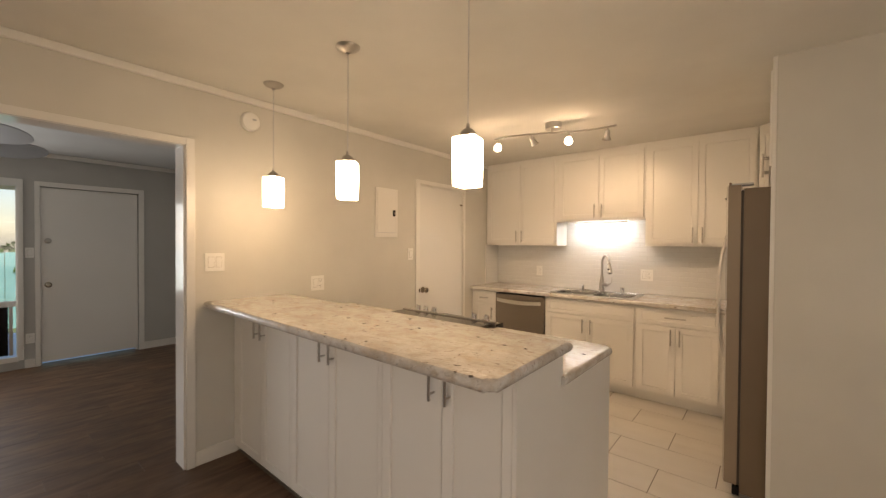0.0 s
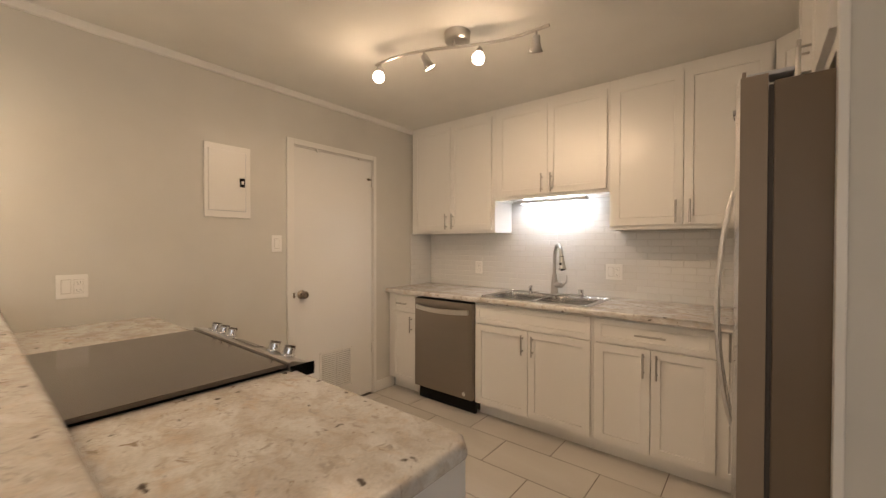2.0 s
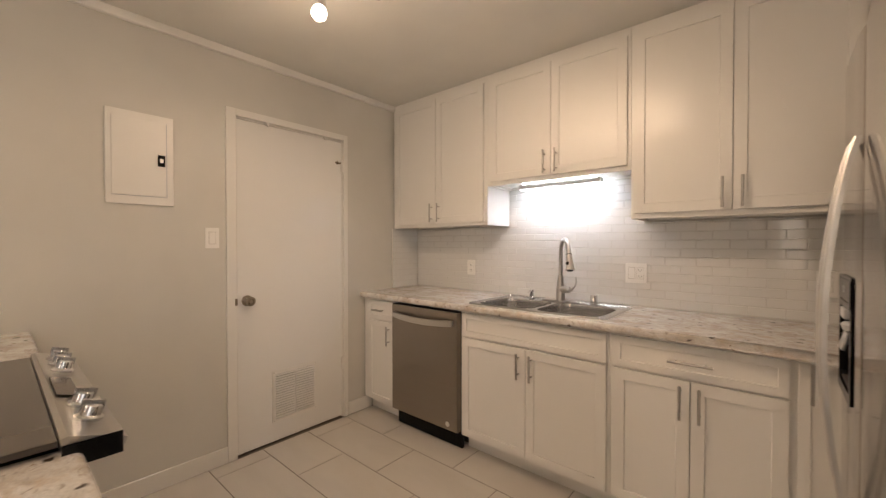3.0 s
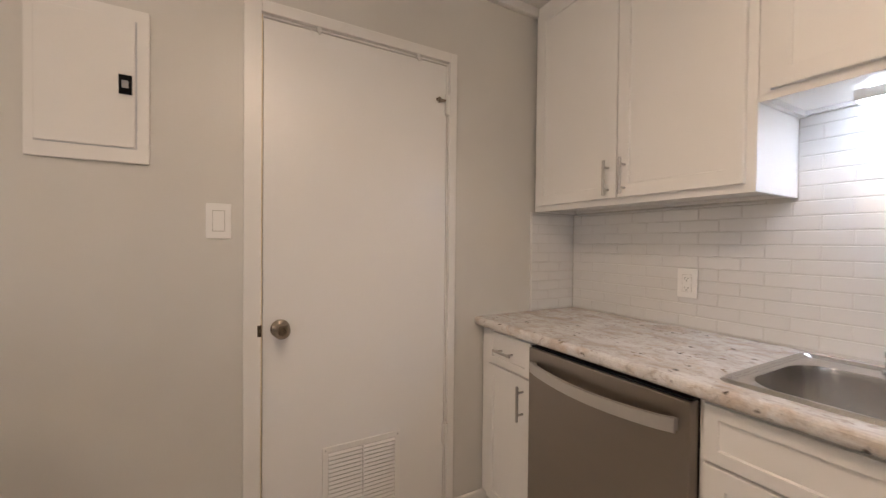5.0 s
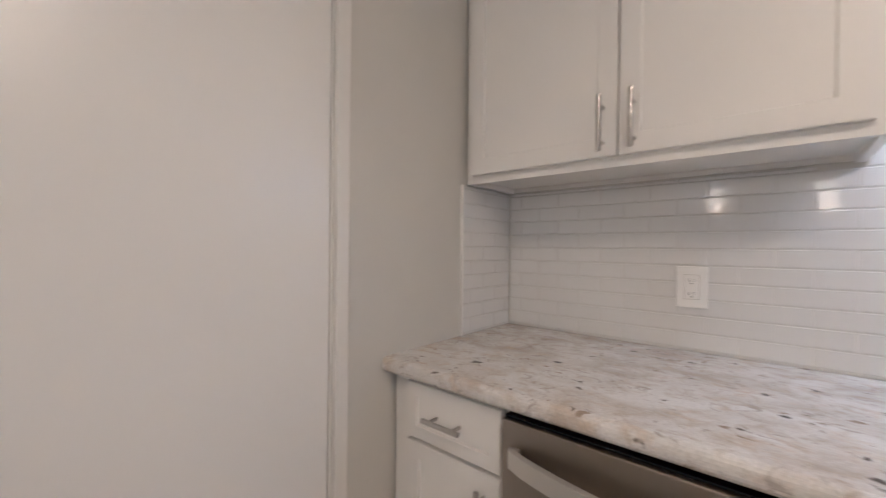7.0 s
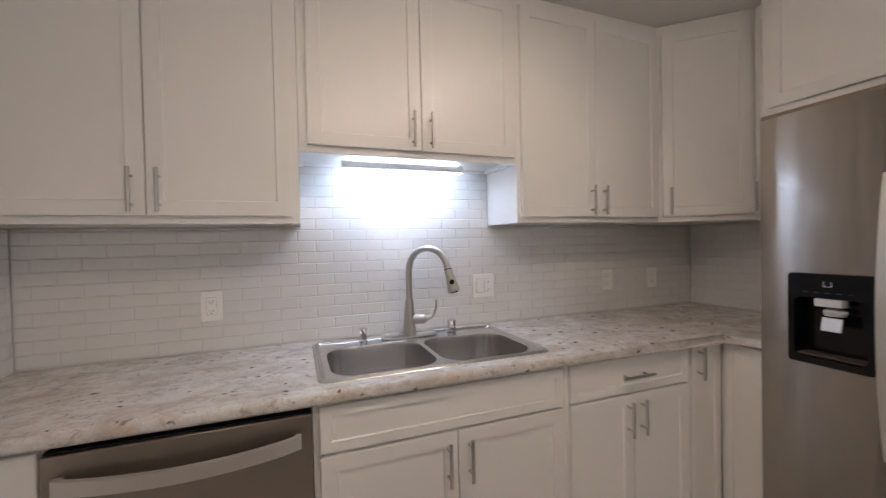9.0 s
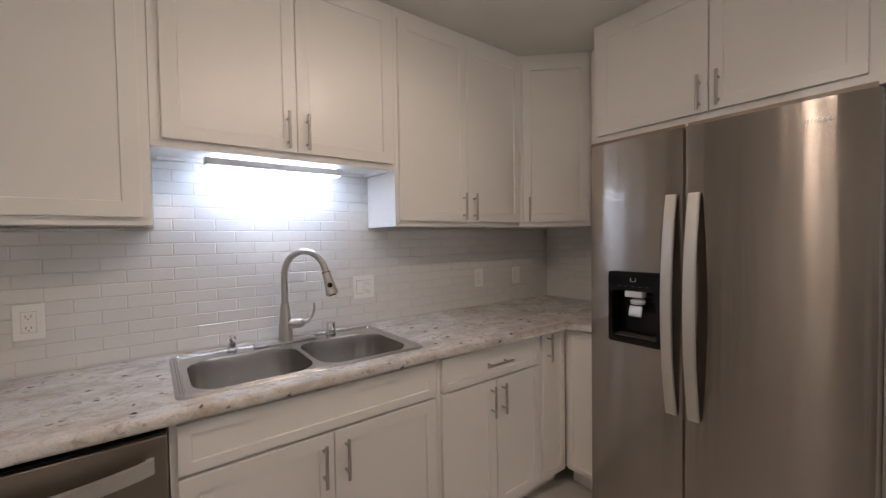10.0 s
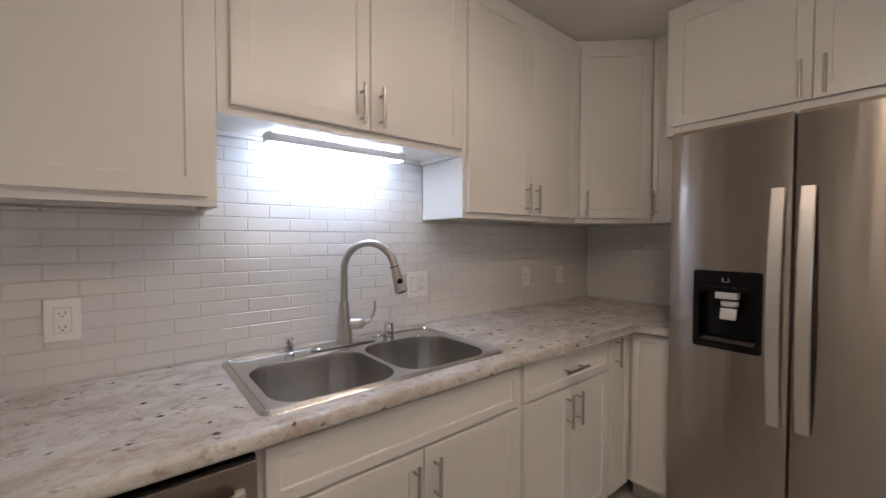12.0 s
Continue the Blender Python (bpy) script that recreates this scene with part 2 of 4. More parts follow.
def cyl(bm, a, b, r, r2=None, n=16, caps=True):
    a, b = Vector(a), Vector(b)
    q = (b - a).to_track_quat("Z", "Y").to_matrix().to_4x4()
    m = Matrix.Translation((a + b) / 2) @ q
    bmesh.ops.create_cone(bm, cap_ends=caps, segments=n, radius1=r, radius2=r if r2 is None else r2, depth=(b - a).length, matrix=m)


def lathe(bm, profile, n=24, m=Matrix.Identity(4)):
    rings = []
    for r, z in profile:
        if r < 1e-5:
            rings.append([bm.verts.new(m @ Vector((0, 0, z)))])
        else:
            rings.append([bm.verts.new(m @ Vector((r * math.cos(2 * math.pi * k / n), r * math.sin(2 * math.pi * k / n), z))) for k in range(n)])
    for lo, hi in zip(rings, rings[1:]):
        for k in range(n):
            j = (k + 1) % n
            if len(lo) == 1 and len(hi) > 1:
                bm.faces.new((lo[0], hi[k], hi[j]))
            elif len(hi) == 1 and len(lo) > 1:
                bm.faces.new((lo[k], lo[j], hi[0]))
            elif len(lo) > 1:
                bm.faces.new((lo[k], lo[j], hi[j], hi[k]))


def tube(bm, points, radii, n=14, squash=1.0):
    rings = []
    pts = [Vector(p) for p in points]
    side = None
    for i, p in enumerate(pts):
        d = (pts[min(i + 1, len(pts) - 1)] - pts[max(i - 1, 0)]).normalized()
        if side is None:
            side = d.orthogonal().normalized()
        side = (side - d * side.dot(d)).normalized()
        up = d.cross(side)
        r = radii[i] if isinstance(radii, (list, tuple)) else radii
        rings.append([bm.verts.new(p + (side * math.cos(2 * math.pi * k / n) + up * squash * math.sin(2 * math.pi * k / n)) * r) for k in range(n)])
    for lo, hi in zip(rings, rings[1:]):
        for k in range(n):
            bm.faces.new((lo[k], lo[(k + 1) % n], hi[(k + 1) % n], hi[k]))
    bm.faces.new(list(reversed(rings[0])))
    bm.faces.new(rings[-1])


def mesh_of(name, bm, mat, smooth=False):
    bmesh.ops.recalc_face_normals(bm, faces=bm.faces)
    me = bpy.data.meshes.new(name)
    bm.to_mesh(me)
    bm.free()
    for m in mat if isinstance(mat, (list, tuple)) else [mat]:
        me.materials.append(m)
    if smooth:
        me.polygons.foreach_set("use_smooth", [True] * len(me.polygons))
        me.set_sharp_from_angle(angle=radians(35))
    return me


def part(name, bm, mat, parent=None, label="", smooth=False):
    ob = new(name, mesh_of(name, bm, mat, smooth))
    ob.parent = parent
    if label:
        ob["label"] = label
    return ob


def thing(name, where, label, category, group="", turn=0.0):
    ob = new(name)
    ob.empty_display_size = 0.1
    ob.matrix_basis = pose(*where, 0, 0, turn)
    return tagged(ob, label, category, group)


def structure(name, bm, mat, label, category, smooth=False, parent=None):
    ob = new(name, mesh_of(name, bm, mat, smooth))
    ob.parent = parent
    return tagged(ob, label, category, kind="structure")


def boxes(*rows, bevel=0.0):
    bm = bmesh.new()
    for row in rows:
        box(bm, *row)
    if bevel:
        bevel_all(bm, bevel)
    return bm


# ---- the shell of the place ----
XW, YN, TOP = -2.158, 4.86, 2.44
structure("wall_west", boxes(
    (-2.31, -2.0, 2.045, XW, 1.195, TOP), (-2.31, 1.195, 0, XW, 3.305, TOP),
    (-2.31, 3.305, 2.055, XW, 4.062, TOP), (-2.31, 4.062, 0, XW, 5.0, TOP)),
    WALL, "smooth greige painted wall with a wide cased opening", "wall")
structure("wall_north", boxes((XW, YN, 0, 1.33, 5.0, TOP)), WALL, "greige painted wall behind the sink counter", "wall")
structure("wall_east", boxes((1.185, 3.12, 0, 1.33, YN, TOP)), WALL, "greige painted wall behind the fridge", "wall")
structure("wall_partition", boxes((0.66, 3.090, 0, 2.9, 3.119, TOP)), WALL, "greige painted partition ending beside the fridge", "wall")
structure("wall_dining_east", boxes((2.9, -2.0, 0, 3.04, -0.45, TOP), (2.9, 1.35, 0, 3.04, 3.119, TOP), (2.9, -0.45, 0, 3.04, 1.35, 0.78), (2.9, -0.45, 2.08, 3.04, 1.35, TOP)), WALL, "greige painted dining room wall", "wall")
structure("wall_south", boxes((-2.31, -2.14, 0, 0.3, -2.0, TOP), (1.5, -2.14, 0, 3.04, -2.0, TOP), (0.3, -2.14, 0, 1.5, -2.0, 0.90), (0.3, -2.14, 1.90, 1.5, -2.0, TOP)), WALL, "greige painted dining room wall", "wall")
structure("wall_closet", boxes((-3.3, 3.0, 0, -3.2, 5.0, TOP), (-3.2, 3.0, 0, -2.31, 3.1, TOP), (-3.2, 4.9, 0, -2.31, 5.0, TOP)), WALL, "plain closet walls behind the vented door", "wall")
structure("ceiling", boxes((-3.3, -2.14, TOP, 3.04, 5.0, 2.6)), CEIL, "smooth warm white painted ceiling", "ceiling")
structure("ceiling_living", boxes((-5.9, -2.14, TOP, -3.3, 3.0, 2.6)), CEIL_DIM, "living room ceiling, coloured darker for its dimmer light", "ceiling")
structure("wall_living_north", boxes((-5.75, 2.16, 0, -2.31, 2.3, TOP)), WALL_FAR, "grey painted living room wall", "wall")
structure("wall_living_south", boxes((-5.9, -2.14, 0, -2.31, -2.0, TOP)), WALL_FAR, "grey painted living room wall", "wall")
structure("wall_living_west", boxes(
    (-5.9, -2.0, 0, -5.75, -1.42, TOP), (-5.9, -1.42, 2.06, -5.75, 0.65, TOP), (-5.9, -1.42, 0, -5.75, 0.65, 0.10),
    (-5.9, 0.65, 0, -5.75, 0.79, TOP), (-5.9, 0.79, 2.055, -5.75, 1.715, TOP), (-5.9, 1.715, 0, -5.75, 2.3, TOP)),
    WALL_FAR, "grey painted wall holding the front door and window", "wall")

structure("crown_trim", boxes((XW, -2.0, 2.395, XW + 0.028, 4.568, TOP), bevel=0.008), TRIM, "narrow white painted crown trim", "trim")
structure("crown_trim_living", boxes((-5.75, -2.0, 2.39, -5.72, 2.16, TOP), bevel=0.008), TRIM, "narrow white crown trim", "trim")


def baseboard(name, *row):
    structure(name, boxes(row, bevel=0.004), TRIM, "white painted baseboard", "baseboard")


baseboard("baseboard_kitchen", XW, 2.49, 0.0, XW + 0.014, 3.252, 0.095)
baseboard("baseboard_corner", XW, 4.104, 0.0, XW + 0.014, 4.32, 0.095)
baseboard("baseboard_dining", XW, 1.245, 0.0, XW + 0.014, 1.499, 0.095)
baseboard("baseboard_living", -5.75, 1.775, 0.0, -5.736, 2.16, 0.095)
baseboard("baseboard_living_left", -5.75, 0.683, 0.0, -5.736, 0.766, 0.095)
baseboard("baseboard_partition", 0.70, 3.076, 0.0, 2.9, 3.0898, 0.095)

# cased opening to the living room
op = structure("opening_trim", boxes(
    (XW, 1.193, 0, XW + 0.018, 1.242, 2.080), (XW, -1.7, 2.036, XW + 0.018, 1.1928, 2.080),
    (-2.312, 1.182, 0, XW, 1.1948, 2.043), (-2.312, -1.7, 2.034, XW, 1.182, 2.0448), bevel=0.003),
    GLOSSTRIM, "glossy white casing and jamb round the opening", "trim")
structure("corner_trim", boxes((0.640, 3.084, 0, 0.6598, 3.119, TOP), bevel=0.003), TRIM, "white painted end board of the fridge recess", "trim")

# pantry door
door = thing("door_pantry", (XW, 3.31, 0), "white painted flush door, closed, with a round knob and a vent grille", "door")
door["kind"] = "structure"
part("door_leaf", boxes((-0.036, 0.004, 0.014, -0.002, 0.744, 2.044), bevel=0.002), DOORP, door)
part("casing", boxes((0.0, -0.058, 0.0, 0.016, -0.003, 2.098), (0.0, 0.753, 0.0, 0.016, 0.788, 2.098), (0.0, -0.003, 2.056, 0.016, 0.753, 2.098), bevel=0.003), TRIM, door)
part("jamb", boxes((-0.16, -0.0045, 0, 0.0, 0.0025, 2.054)), YELLOWED, door, "yellowed bare jamb edge")
part("jamb", boxes((-0.16, 0.7465, 0, 0.0, 0.7515, 2.054), (-0.16, 0.0025, 2.047, 0.0, 0.7465, 2.054)), TRIM, door)
bm = bmesh.new()
rot = Matrix.Rotation(radians(90), 4, "Y")
lathe(bm, [(0, 0), (0.033, 0), (0.033, 0.004), (0.026, 0.012), (0.013, 0.016), (0.012, 0.032), (0.020, 0.038), (0.028, 0.050), (0.028, 0.058), (0.021, 0.066), (0.014, 0.067), (0.012, 0.063), (0, 0.063)], 28, Matrix.Translation((-0.002, 0.062, 0.945)) @ rot)
part("knob", bm, BRASSY, door, "round antique nickel door knob", True)
part("strike", boxes((0.001, -0.014, 0.925, 0.018, 0.000, 0.965), bevel=0.001), BRASSY, door)
V0, V1, VZ0, VZ1 = 0.214, 0.532, 0.136, 0.470
vent = part("vent", boxes((-0.0015, V0, VZ0, 0.004, V1, VZ0 + 0.022), (-0.0015, V0, VZ1 - 0.022, 0.004, V1, VZ1), (-0.0015, V0, VZ0 + 0.022, 0.004, V0 + 0.022, VZ1 - 0.022), (-0.0015, V1 - 0.022, VZ0 + 0.022, 0.004, V1, VZ1 - 0.022), bevel=0.0008), TRIM, door, "white louvred door vent")
part("vent_back", boxes((-0.0018, V0 + 0.022, VZ0 + 0.022, -0.0008, V1 - 0.022, VZ1 - 0.022)), VENTB, vent)
part("mullion", boxes((0.0005, (V0 + V1) / 2 - 0.003, VZ0 + 0.022, 0.0078, (V0 + V1) / 2 + 0.003, VZ1 - 0.022)), TRIM, vent)
for y in (V0 + 0.011, V1 - 0.011):
    for z in (VZ0 + 0.011, VZ1 - 0.011):
        bm = bmesh.new()
        cyl(bm, (0.003, y, z), (0.0055, y, z), 0.0035, n=8)
        part("screw", bm, NICKEL, vent, "small screw head", True)
slat = None
for i in range(18):
    z = VZ0 + 0.030 + i * 0.0161
    bm = bmesh.new()
    vs = box(bm, -0.0005, V0 + 0.023, -0.0058, 0.0006, V1 - 0.023, 0.0058)
    bmesh.ops.rotate(bm, verts=vs, cent=(0, 0, 0), matrix=Matrix.Rotation(radians(-50), 3, "Y"))
    if slat is None:
        slat = mesh_of("slat", bm, TRIM)
    else:
        bm.free()
    one = new("slat", slat)
    one.parent = vent
    one.location = (0.0035, 0, z)
for z in (1.87, 0.41):
    bm = boxes((-0.001, 0.735, z - 0.045, 0.0185, 0.757, z + 0.045), bevel=0.002)
    cyl(bm, (0.019, 0.749, z - 0.047), (0.019, 0.749, z + 0.047), 0.006, n=10)
    part("hinge", bm, TRIM, door, "painted-over hinge", True)
bm = boxes((-0.001, 0.690, 1.885, 0.008, 0.745, 1.893), bevel=0.001)
cyl(bm, (0.004, 0.70, 1.878), (0.010, 0.775, 1.900), 0.004, n=8)
cyl(bm, (0.000, 0.700, 1.889), (0.016, 0.700, 1.889), 0.008, n=10)
part("latch", bm, BRASSY, door, "small metal hook latch", True)
for y in (0.19, 0.60):
    bm = bmesh.new()
    cyl(bm, (0.004, y, 2.052), (0.012, y + 0.004, 2.030), 0.011, 0.004, n=10)
    part("bumper", bm, TRIM, door)


# breaker panel, plates, smoke alarm
def plate(name, where, turn, w, h, rockers, label, category, outlet=False):
    t = thing(name, where, label, category, turn=turn)
    part("cover", boxes((-w / 2, -0.006, -h / 2, w / 2, 0, h / 2), bevel=0.0025), PLATE, t)
    for i in range(rockers):
        cx = (i - (rockers - 1) / 2) * 0.046
        # Flat grey rectangle painting the shadow gap round the rocker, not a hollow.
        part("recess", boxes((cx - 0.0185, -0.0066, -0.0355, cx + 0.0185, -0.0058, 0.0355)), VENTB, t)
        if outlet == "both" and i == 1 or outlet is True:
            part("socket", boxes((cx - 0.017, -0.0085, -0.034, cx + 0.017, -0.006, 0.034), bevel=0.002), PLATE, t)
            for dz in (-0.019, 0.019):
                part("slot", boxes((cx - 0.007, -0.0090, dz - 0.004, cx - 0.0055, -0.0080, dz + 0.005), (cx + 0.0055, -0.0090, dz - 0.004, cx + 0.007, -0.0080, dz + 0.005), (cx - 0.002, -0.0090, dz - 0.010, cx + 0.002, -0.0080, dz - 0.007)), DARKGAP, t)
        else:
            bm = boxes((cx - 0.0165, -0.0095, -0.033, cx + 0.0165, -0.006, 0.033), bevel=0.002)
            bmesh.ops.rotate(bm, verts=bm.verts, cent=(cx, -0.006, 0), matrix=Matrix.Rotation(radians(3), 3, "X"))
            part("rocker", bm, PLATE, t)
    return t


plate("light_switch", (XW, 3.179, 1.326), 90, 0.074, 0.118, 1, "white rocker light switch beside the pantry door", "light switch")
plate("double_light_switch", (XW, 1.36, 1.303), 90, 0.118, 0.118, 2, "white double rocker switch above the bar end", "light switch")
plate("double_wall_outlet", (XW, 2.12, 1.11), 90, 0.118, 0.118, 2, "white double outlet plate on the wall above the bar", "outlet", "both")
plate("wall_outlet", (-1.545, 4.846, 1.107), 0, 0.076, 0.118, 1, "white outlet on the tiled backsplash over the dishwasher", "outlet", True)
plate("switch_and_outlet", (-0.334, 4.846, 1.119), 0, 0.118, 0.118, 2, "white switch and outlet plate beside the sink", "outlet", "both")
plate("blank_wall_plate", (0.473, 4.846, 1.107), 0, 0.074, 0.118, 1, "white outlet on the backsplash near the corner", "outlet", True)
plate("corner_outlet", (0.823, 4.846, 1.101), 0, 0.074, 0.118, 1, "white outlet in the tiled corner", "outlet", True)
plate("living_light_switch", (-5.75, 0.728, 1.30), 90, 0.070, 0.115, 1, "white switch between the front door and window", "light switch")
plate("living_outlet", (-5.75, 0.728, 0.33), 90, 0.070, 0.115, 1, "white low outlet beside the front door", "outlet", True)

bp = thing("breaker_panel", (XW, 2.853, 1.724), "white painted electric breaker panel with a black latch", "breaker panel")
part("panel_frame", boxes((0.0, -0.14, -0.232, 0.012, 0.14, 0.232), bevel=0.003), TRIM, bp)
pd = part("panel_door", boxes((0.0125, -0.118, -0.187, 0.018, 0.106, 0.195), bevel=0.002), TRIM, bp)
part("gap_shadow_strip", boxes((0.0122, 0.1065, -0.187, 0.0135, 0.1105, 0.195), (0.0122, -0.118, -0.1905, 0.0135, 0.1105, -0.1875)), GREYP, bp)
lt = part("latch", boxes((0.0185, 0.068, -0.030, 0.024, 0.100, 0.028), bevel=0.002), BLACKP, pd, "black latch")
part("slide", boxes((0.0242, 0.076, -0.012, 0.028, 0.092, 0.010), bevel=0.0015), NICKEL, lt, "small metal slide")
bm = bmesh.new()
lathe(bm, [(0.0, 0.0), (0.066, 0.0), (0.066, 0.012), (0.058, 0.030), (0.045, 0.036), (0.0, 0.038)], 32, Matrix.Translation((0, 0, 0)) @ rot)
sm = thing("smoke_alarm", (XW, 1.585, 2.275), "round white smoke alarm on the wall under the crown trim", "smoke alarm")
part("body", bm, PLATE, sm, "", True)
part("test_button", boxes((0.036, 0.006, 0.004, 0.0405, 0.030, 0.018), bevel=0.002), GREYP, sm)


# ---- cabinets ----
def shaker(w, h, rail=0.068, depth=0.019):
    bm = bmesh.new()
    box(bm, 0, -depth, 0, w, 0, h)
    bm.faces.ensure_lookup_table()
    front = min(bm.faces, key=lambda f: f.calc_center_median().y)
    outer = [e for e in front.edges]
    bmesh.ops.inset_region(bm, faces=[front], thickness=rail, depth=0)
    bmesh.ops.inset_region(bm, faces=[front], thickness=0.004, depth=-0.0065)
    bmesh.ops.bevel(bm, geom=[e for e in outer if e.is_valid], offset=0.0018, segments=2, affect="EDGES")
    return bm


def slab(w, h, depth=0.019):
    return boxes((0, -depth, 0, w, 0, h), bevel=0.002)


def pull(length=0.15, flat=False):
    bm = bmesh.new()
    o = -0.032
    a, b = (-length / 2, length / 2)
    ends = [((a, o, 0), (b, o, 0))] if flat else [((0, o, a), (0, o, b))]
    cyl(bm, *ends[0], 0.006, n=14)
    for s in (-0.32, 0.32):
        p = (s * length * 1.0, o, 0) if flat else (0, o, s * length)
        cyl(bm, p, (p[0], 0, p[2]), 0.0045, n=10)
    return bm


def leaf(parent, kind, x0, z0, x1, z1, handle, rail=0.068, length=0.14):
    d = part(kind, shaker(x1 - x0, z1 - z0, rail), CAB, parent)
    d.location = (x0, 0, z0)
    if handle:
        hx, hz, flat = handle
        h = part("handle", pull(length, flat), NICKEL, d, "brushed nickel bar pull", True)
        h.location = (hx - x0, -0.019, hz - z0)
    return d


def carcass(parent, x0, x1, z0, z1, depth, name="body"):
    return part(name, boxes((x0, 0.0005, z0, x1, depth, z1), bevel=0.0012), CAB, parent)


# upper cabinets: local front plane at y = 0, opening towards -y
def upper(name, x0, x1, z0, doors, hand, label, depth=0.288):
    t = thing(name, (x0, 4.57, z0), label, "cabinet", "upper cabinets")
    w, h = x1 - x0 - 0.0008, 2.4395 - z0
    part("body", boxes((0.0008, 0.0005, 0.018, w, depth, h)), CAB, t)
    part("bottom_rail", boxes((0.0008, 0.0005, 0.0, w, 0.019, 0.0178)), CAB, t)
    part("side_lip", boxes((0.0008, 0.0192, 0.0, 0.019, depth, 0.0178)), CAB, t)
    part("side_lip", boxes((w - 0.0182, 0.0192, 0.0, w, depth, 0.0178)), CAB, t)
    part("back_rail", boxes((0.0192, depth - 0.012, 0.004, w - 0.0184, depth, 0.0178)), CAB, t)
    for (a, b), side in zip(doors, hand):
        hx = (b - 0.035) if side == "r" else (a + 0.035)
        leaf(t, "door", a - x0, 0.026, b - x0, 2.392 - z0, (hx - x0, 0.105, False))
    return t


upper("wall_cabinet_left", -2.148, -1.205, 1.422, [(-2.120, -1.667), (-1.663, -1.232)], "rl", "white two-door shaker wall cabinet above the dishwasher")
upper("wall_cabinet_sink", -1.205, -0.293, 1.684, [(-1.173, -0.741), (-0.737, -0.310)], "rl", "short white two-door shaker cabinet above the sink")
upper("wall_cabinet_right", -0.293, 0.566, 1.424, [(-0.273, 0.141), (0.145, 0.552)], "rl", "white two-door shaker wall cabinet beside the corner")

dc = thing("corner_wall_cabinet", (0.568, 4.57, 1.424), "white diagonal corner wall cabinet with one shaker door", "cabinet", "upper cabinets")
bm = bmesh.new()
outline = [(0, 0), (0, 0.288), (0.606, 0.288), (0.606, -0.285), (0.302, -0.285)]
lo = [bm.verts.new((x, y, 0)) for x, y in outline]
hi = [bm.verts.new((x, y, 1.0155)) for x, y in outline]
bm.faces.new(lo), bm.faces.new(hi)
for i in range(5):
    bm.faces.new((lo[i], lo[(i + 1) % 5], hi[(i + 1) % 5], hi[i]))
part("body", bm, CAB, dc)
span = math.hypot(0.302, 0.285)
frame_e = new("door", mesh_of("door", shaker(span - 0.034, 0.942), CAB))
frame_e.parent = dc
frame_e.matrix_basis = pose(0.012, -0.0125, 0.026, 0, 0, math.degrees(math.atan2(-0.285, 0.302)))
h = part("handle", pull(0.14), NICKEL, frame_e, "brushed nickel bar pull", True)
h.location = (0.035, -0.019, 0.079)

# narrow cabinet on the east wall, facing west
ec = thing("narrow_wall_cabinet", (0.872, 4.283, 1.424), "narrow white shaker wall cabinet beside the fridge", "cabinet", "upper cabinets", turn=-90)
carcass(ec, 0.0, 0.148, 0, 1.0155, 0.312)
leaf(ec, "door", 0.008, 0.026, 0.143, 0.968, (0.030, 0.105, False), 0.035)

fc = thing("over_fridge_cabinet", (0.65, 4.130, 1.832), "deep white two-door shaker cabinet over the fridge", "cabinet", "upper cabinets", turn=-90)
carcass(fc, 0.0, 1.008, 0, 0.6075, 0.534)
leaf(fc, "door", 0.028, 0.040, 0.522, 0.565, (0.490, 0.118, False))
leaf(fc, "door", 0.526, 0.040, 0.968, 0.565, (0.560, 0.118, False))


# base cabinets
def base(name, x0, x1, label, toe=True):
    t = thing(name, (x0, 4.26, 0), label, "cabinet", "base cabinets")
    carcass(t, 0.0008, x1 - x0 - 0.0008, 0.105, 0.879, 0.585)
    part("toe_kick", boxes((0.001, 0.075, 0.0, x1 - x0 - 0.001, 0.092, 0.1045)), CAB, t)
    return t


t = base("narrow_base_cabinet", -2.148, -1.792, "narrow white base cabinet with one drawer and one door")
leaf(t, "drawer", 0.062, 0.728, 0.346, 0.868, (0.200, 0.798, True), 0.045, 0.11)
leaf(t, "door", 0.062, 0.112, 0.346, 0.718, (0.305, 0.622, False), 0.058)
t = thing("sink_base_cabinet", (-1.190, 4.26, 0), "white sink base cabinet with two shaker doors", "cabinet", "base cabinets")
part("body", boxes((0.0008, 0.0005, 0.105, 0.019, 0.585, 0.879), (0.876, 0.0005, 0.105, 0.8942, 0.585, 0.879), (0.019, 0.0005, 0.105, 0.876, 0.585, 0.123), (0.019, 0.0005, 0.123, 0.876, 0.019, 0.879), (0.019, 0.575, 0.123, 0.876, 0.585, 0.879)), CAB, t)
part("toe_kick", boxes((0.001, 0.075, 0.0, 0.894, 0.092, 0.1045)), CAB, t)
leaf(t, "false_drawer", 0.018, 0.728, 0.879, 0.868, None, 0.045)
leaf(t, "door", 0.018, 0.112, 0.4515, 0.718, (0.415, 0.622, False))
leaf(t, "door", 0.4555, 0.112, 0.879, 0.718, (0.492, 0.622, False))
t = base("drawer_base_cabinet", -0.295, 0.5695, "white base cabinet with wide drawer, two doors and corner door")
leaf(t, "drawer", 0.016, 0.728, 0.632, 0.868, (0.324, 0.798, True), 0.045, 0.16)
leaf(t, "door", 0.016, 0.112, 0.3215, 0.718, (0.289, 0.630, False))
leaf(t, "door", 0.3255, 0.112, 0.632, 0.718, (0.358, 0.630, False))
leaf(t, "door", 0.655, 0.112, 0.832, 0.868, (0.690, 0.800, False), 0.045)
t = thing("corner_return_cabinet", (0.570, 4.2595, 0), "white base cabinet return running to the fridge", "cabinet", "base cabinets", turn=-90)
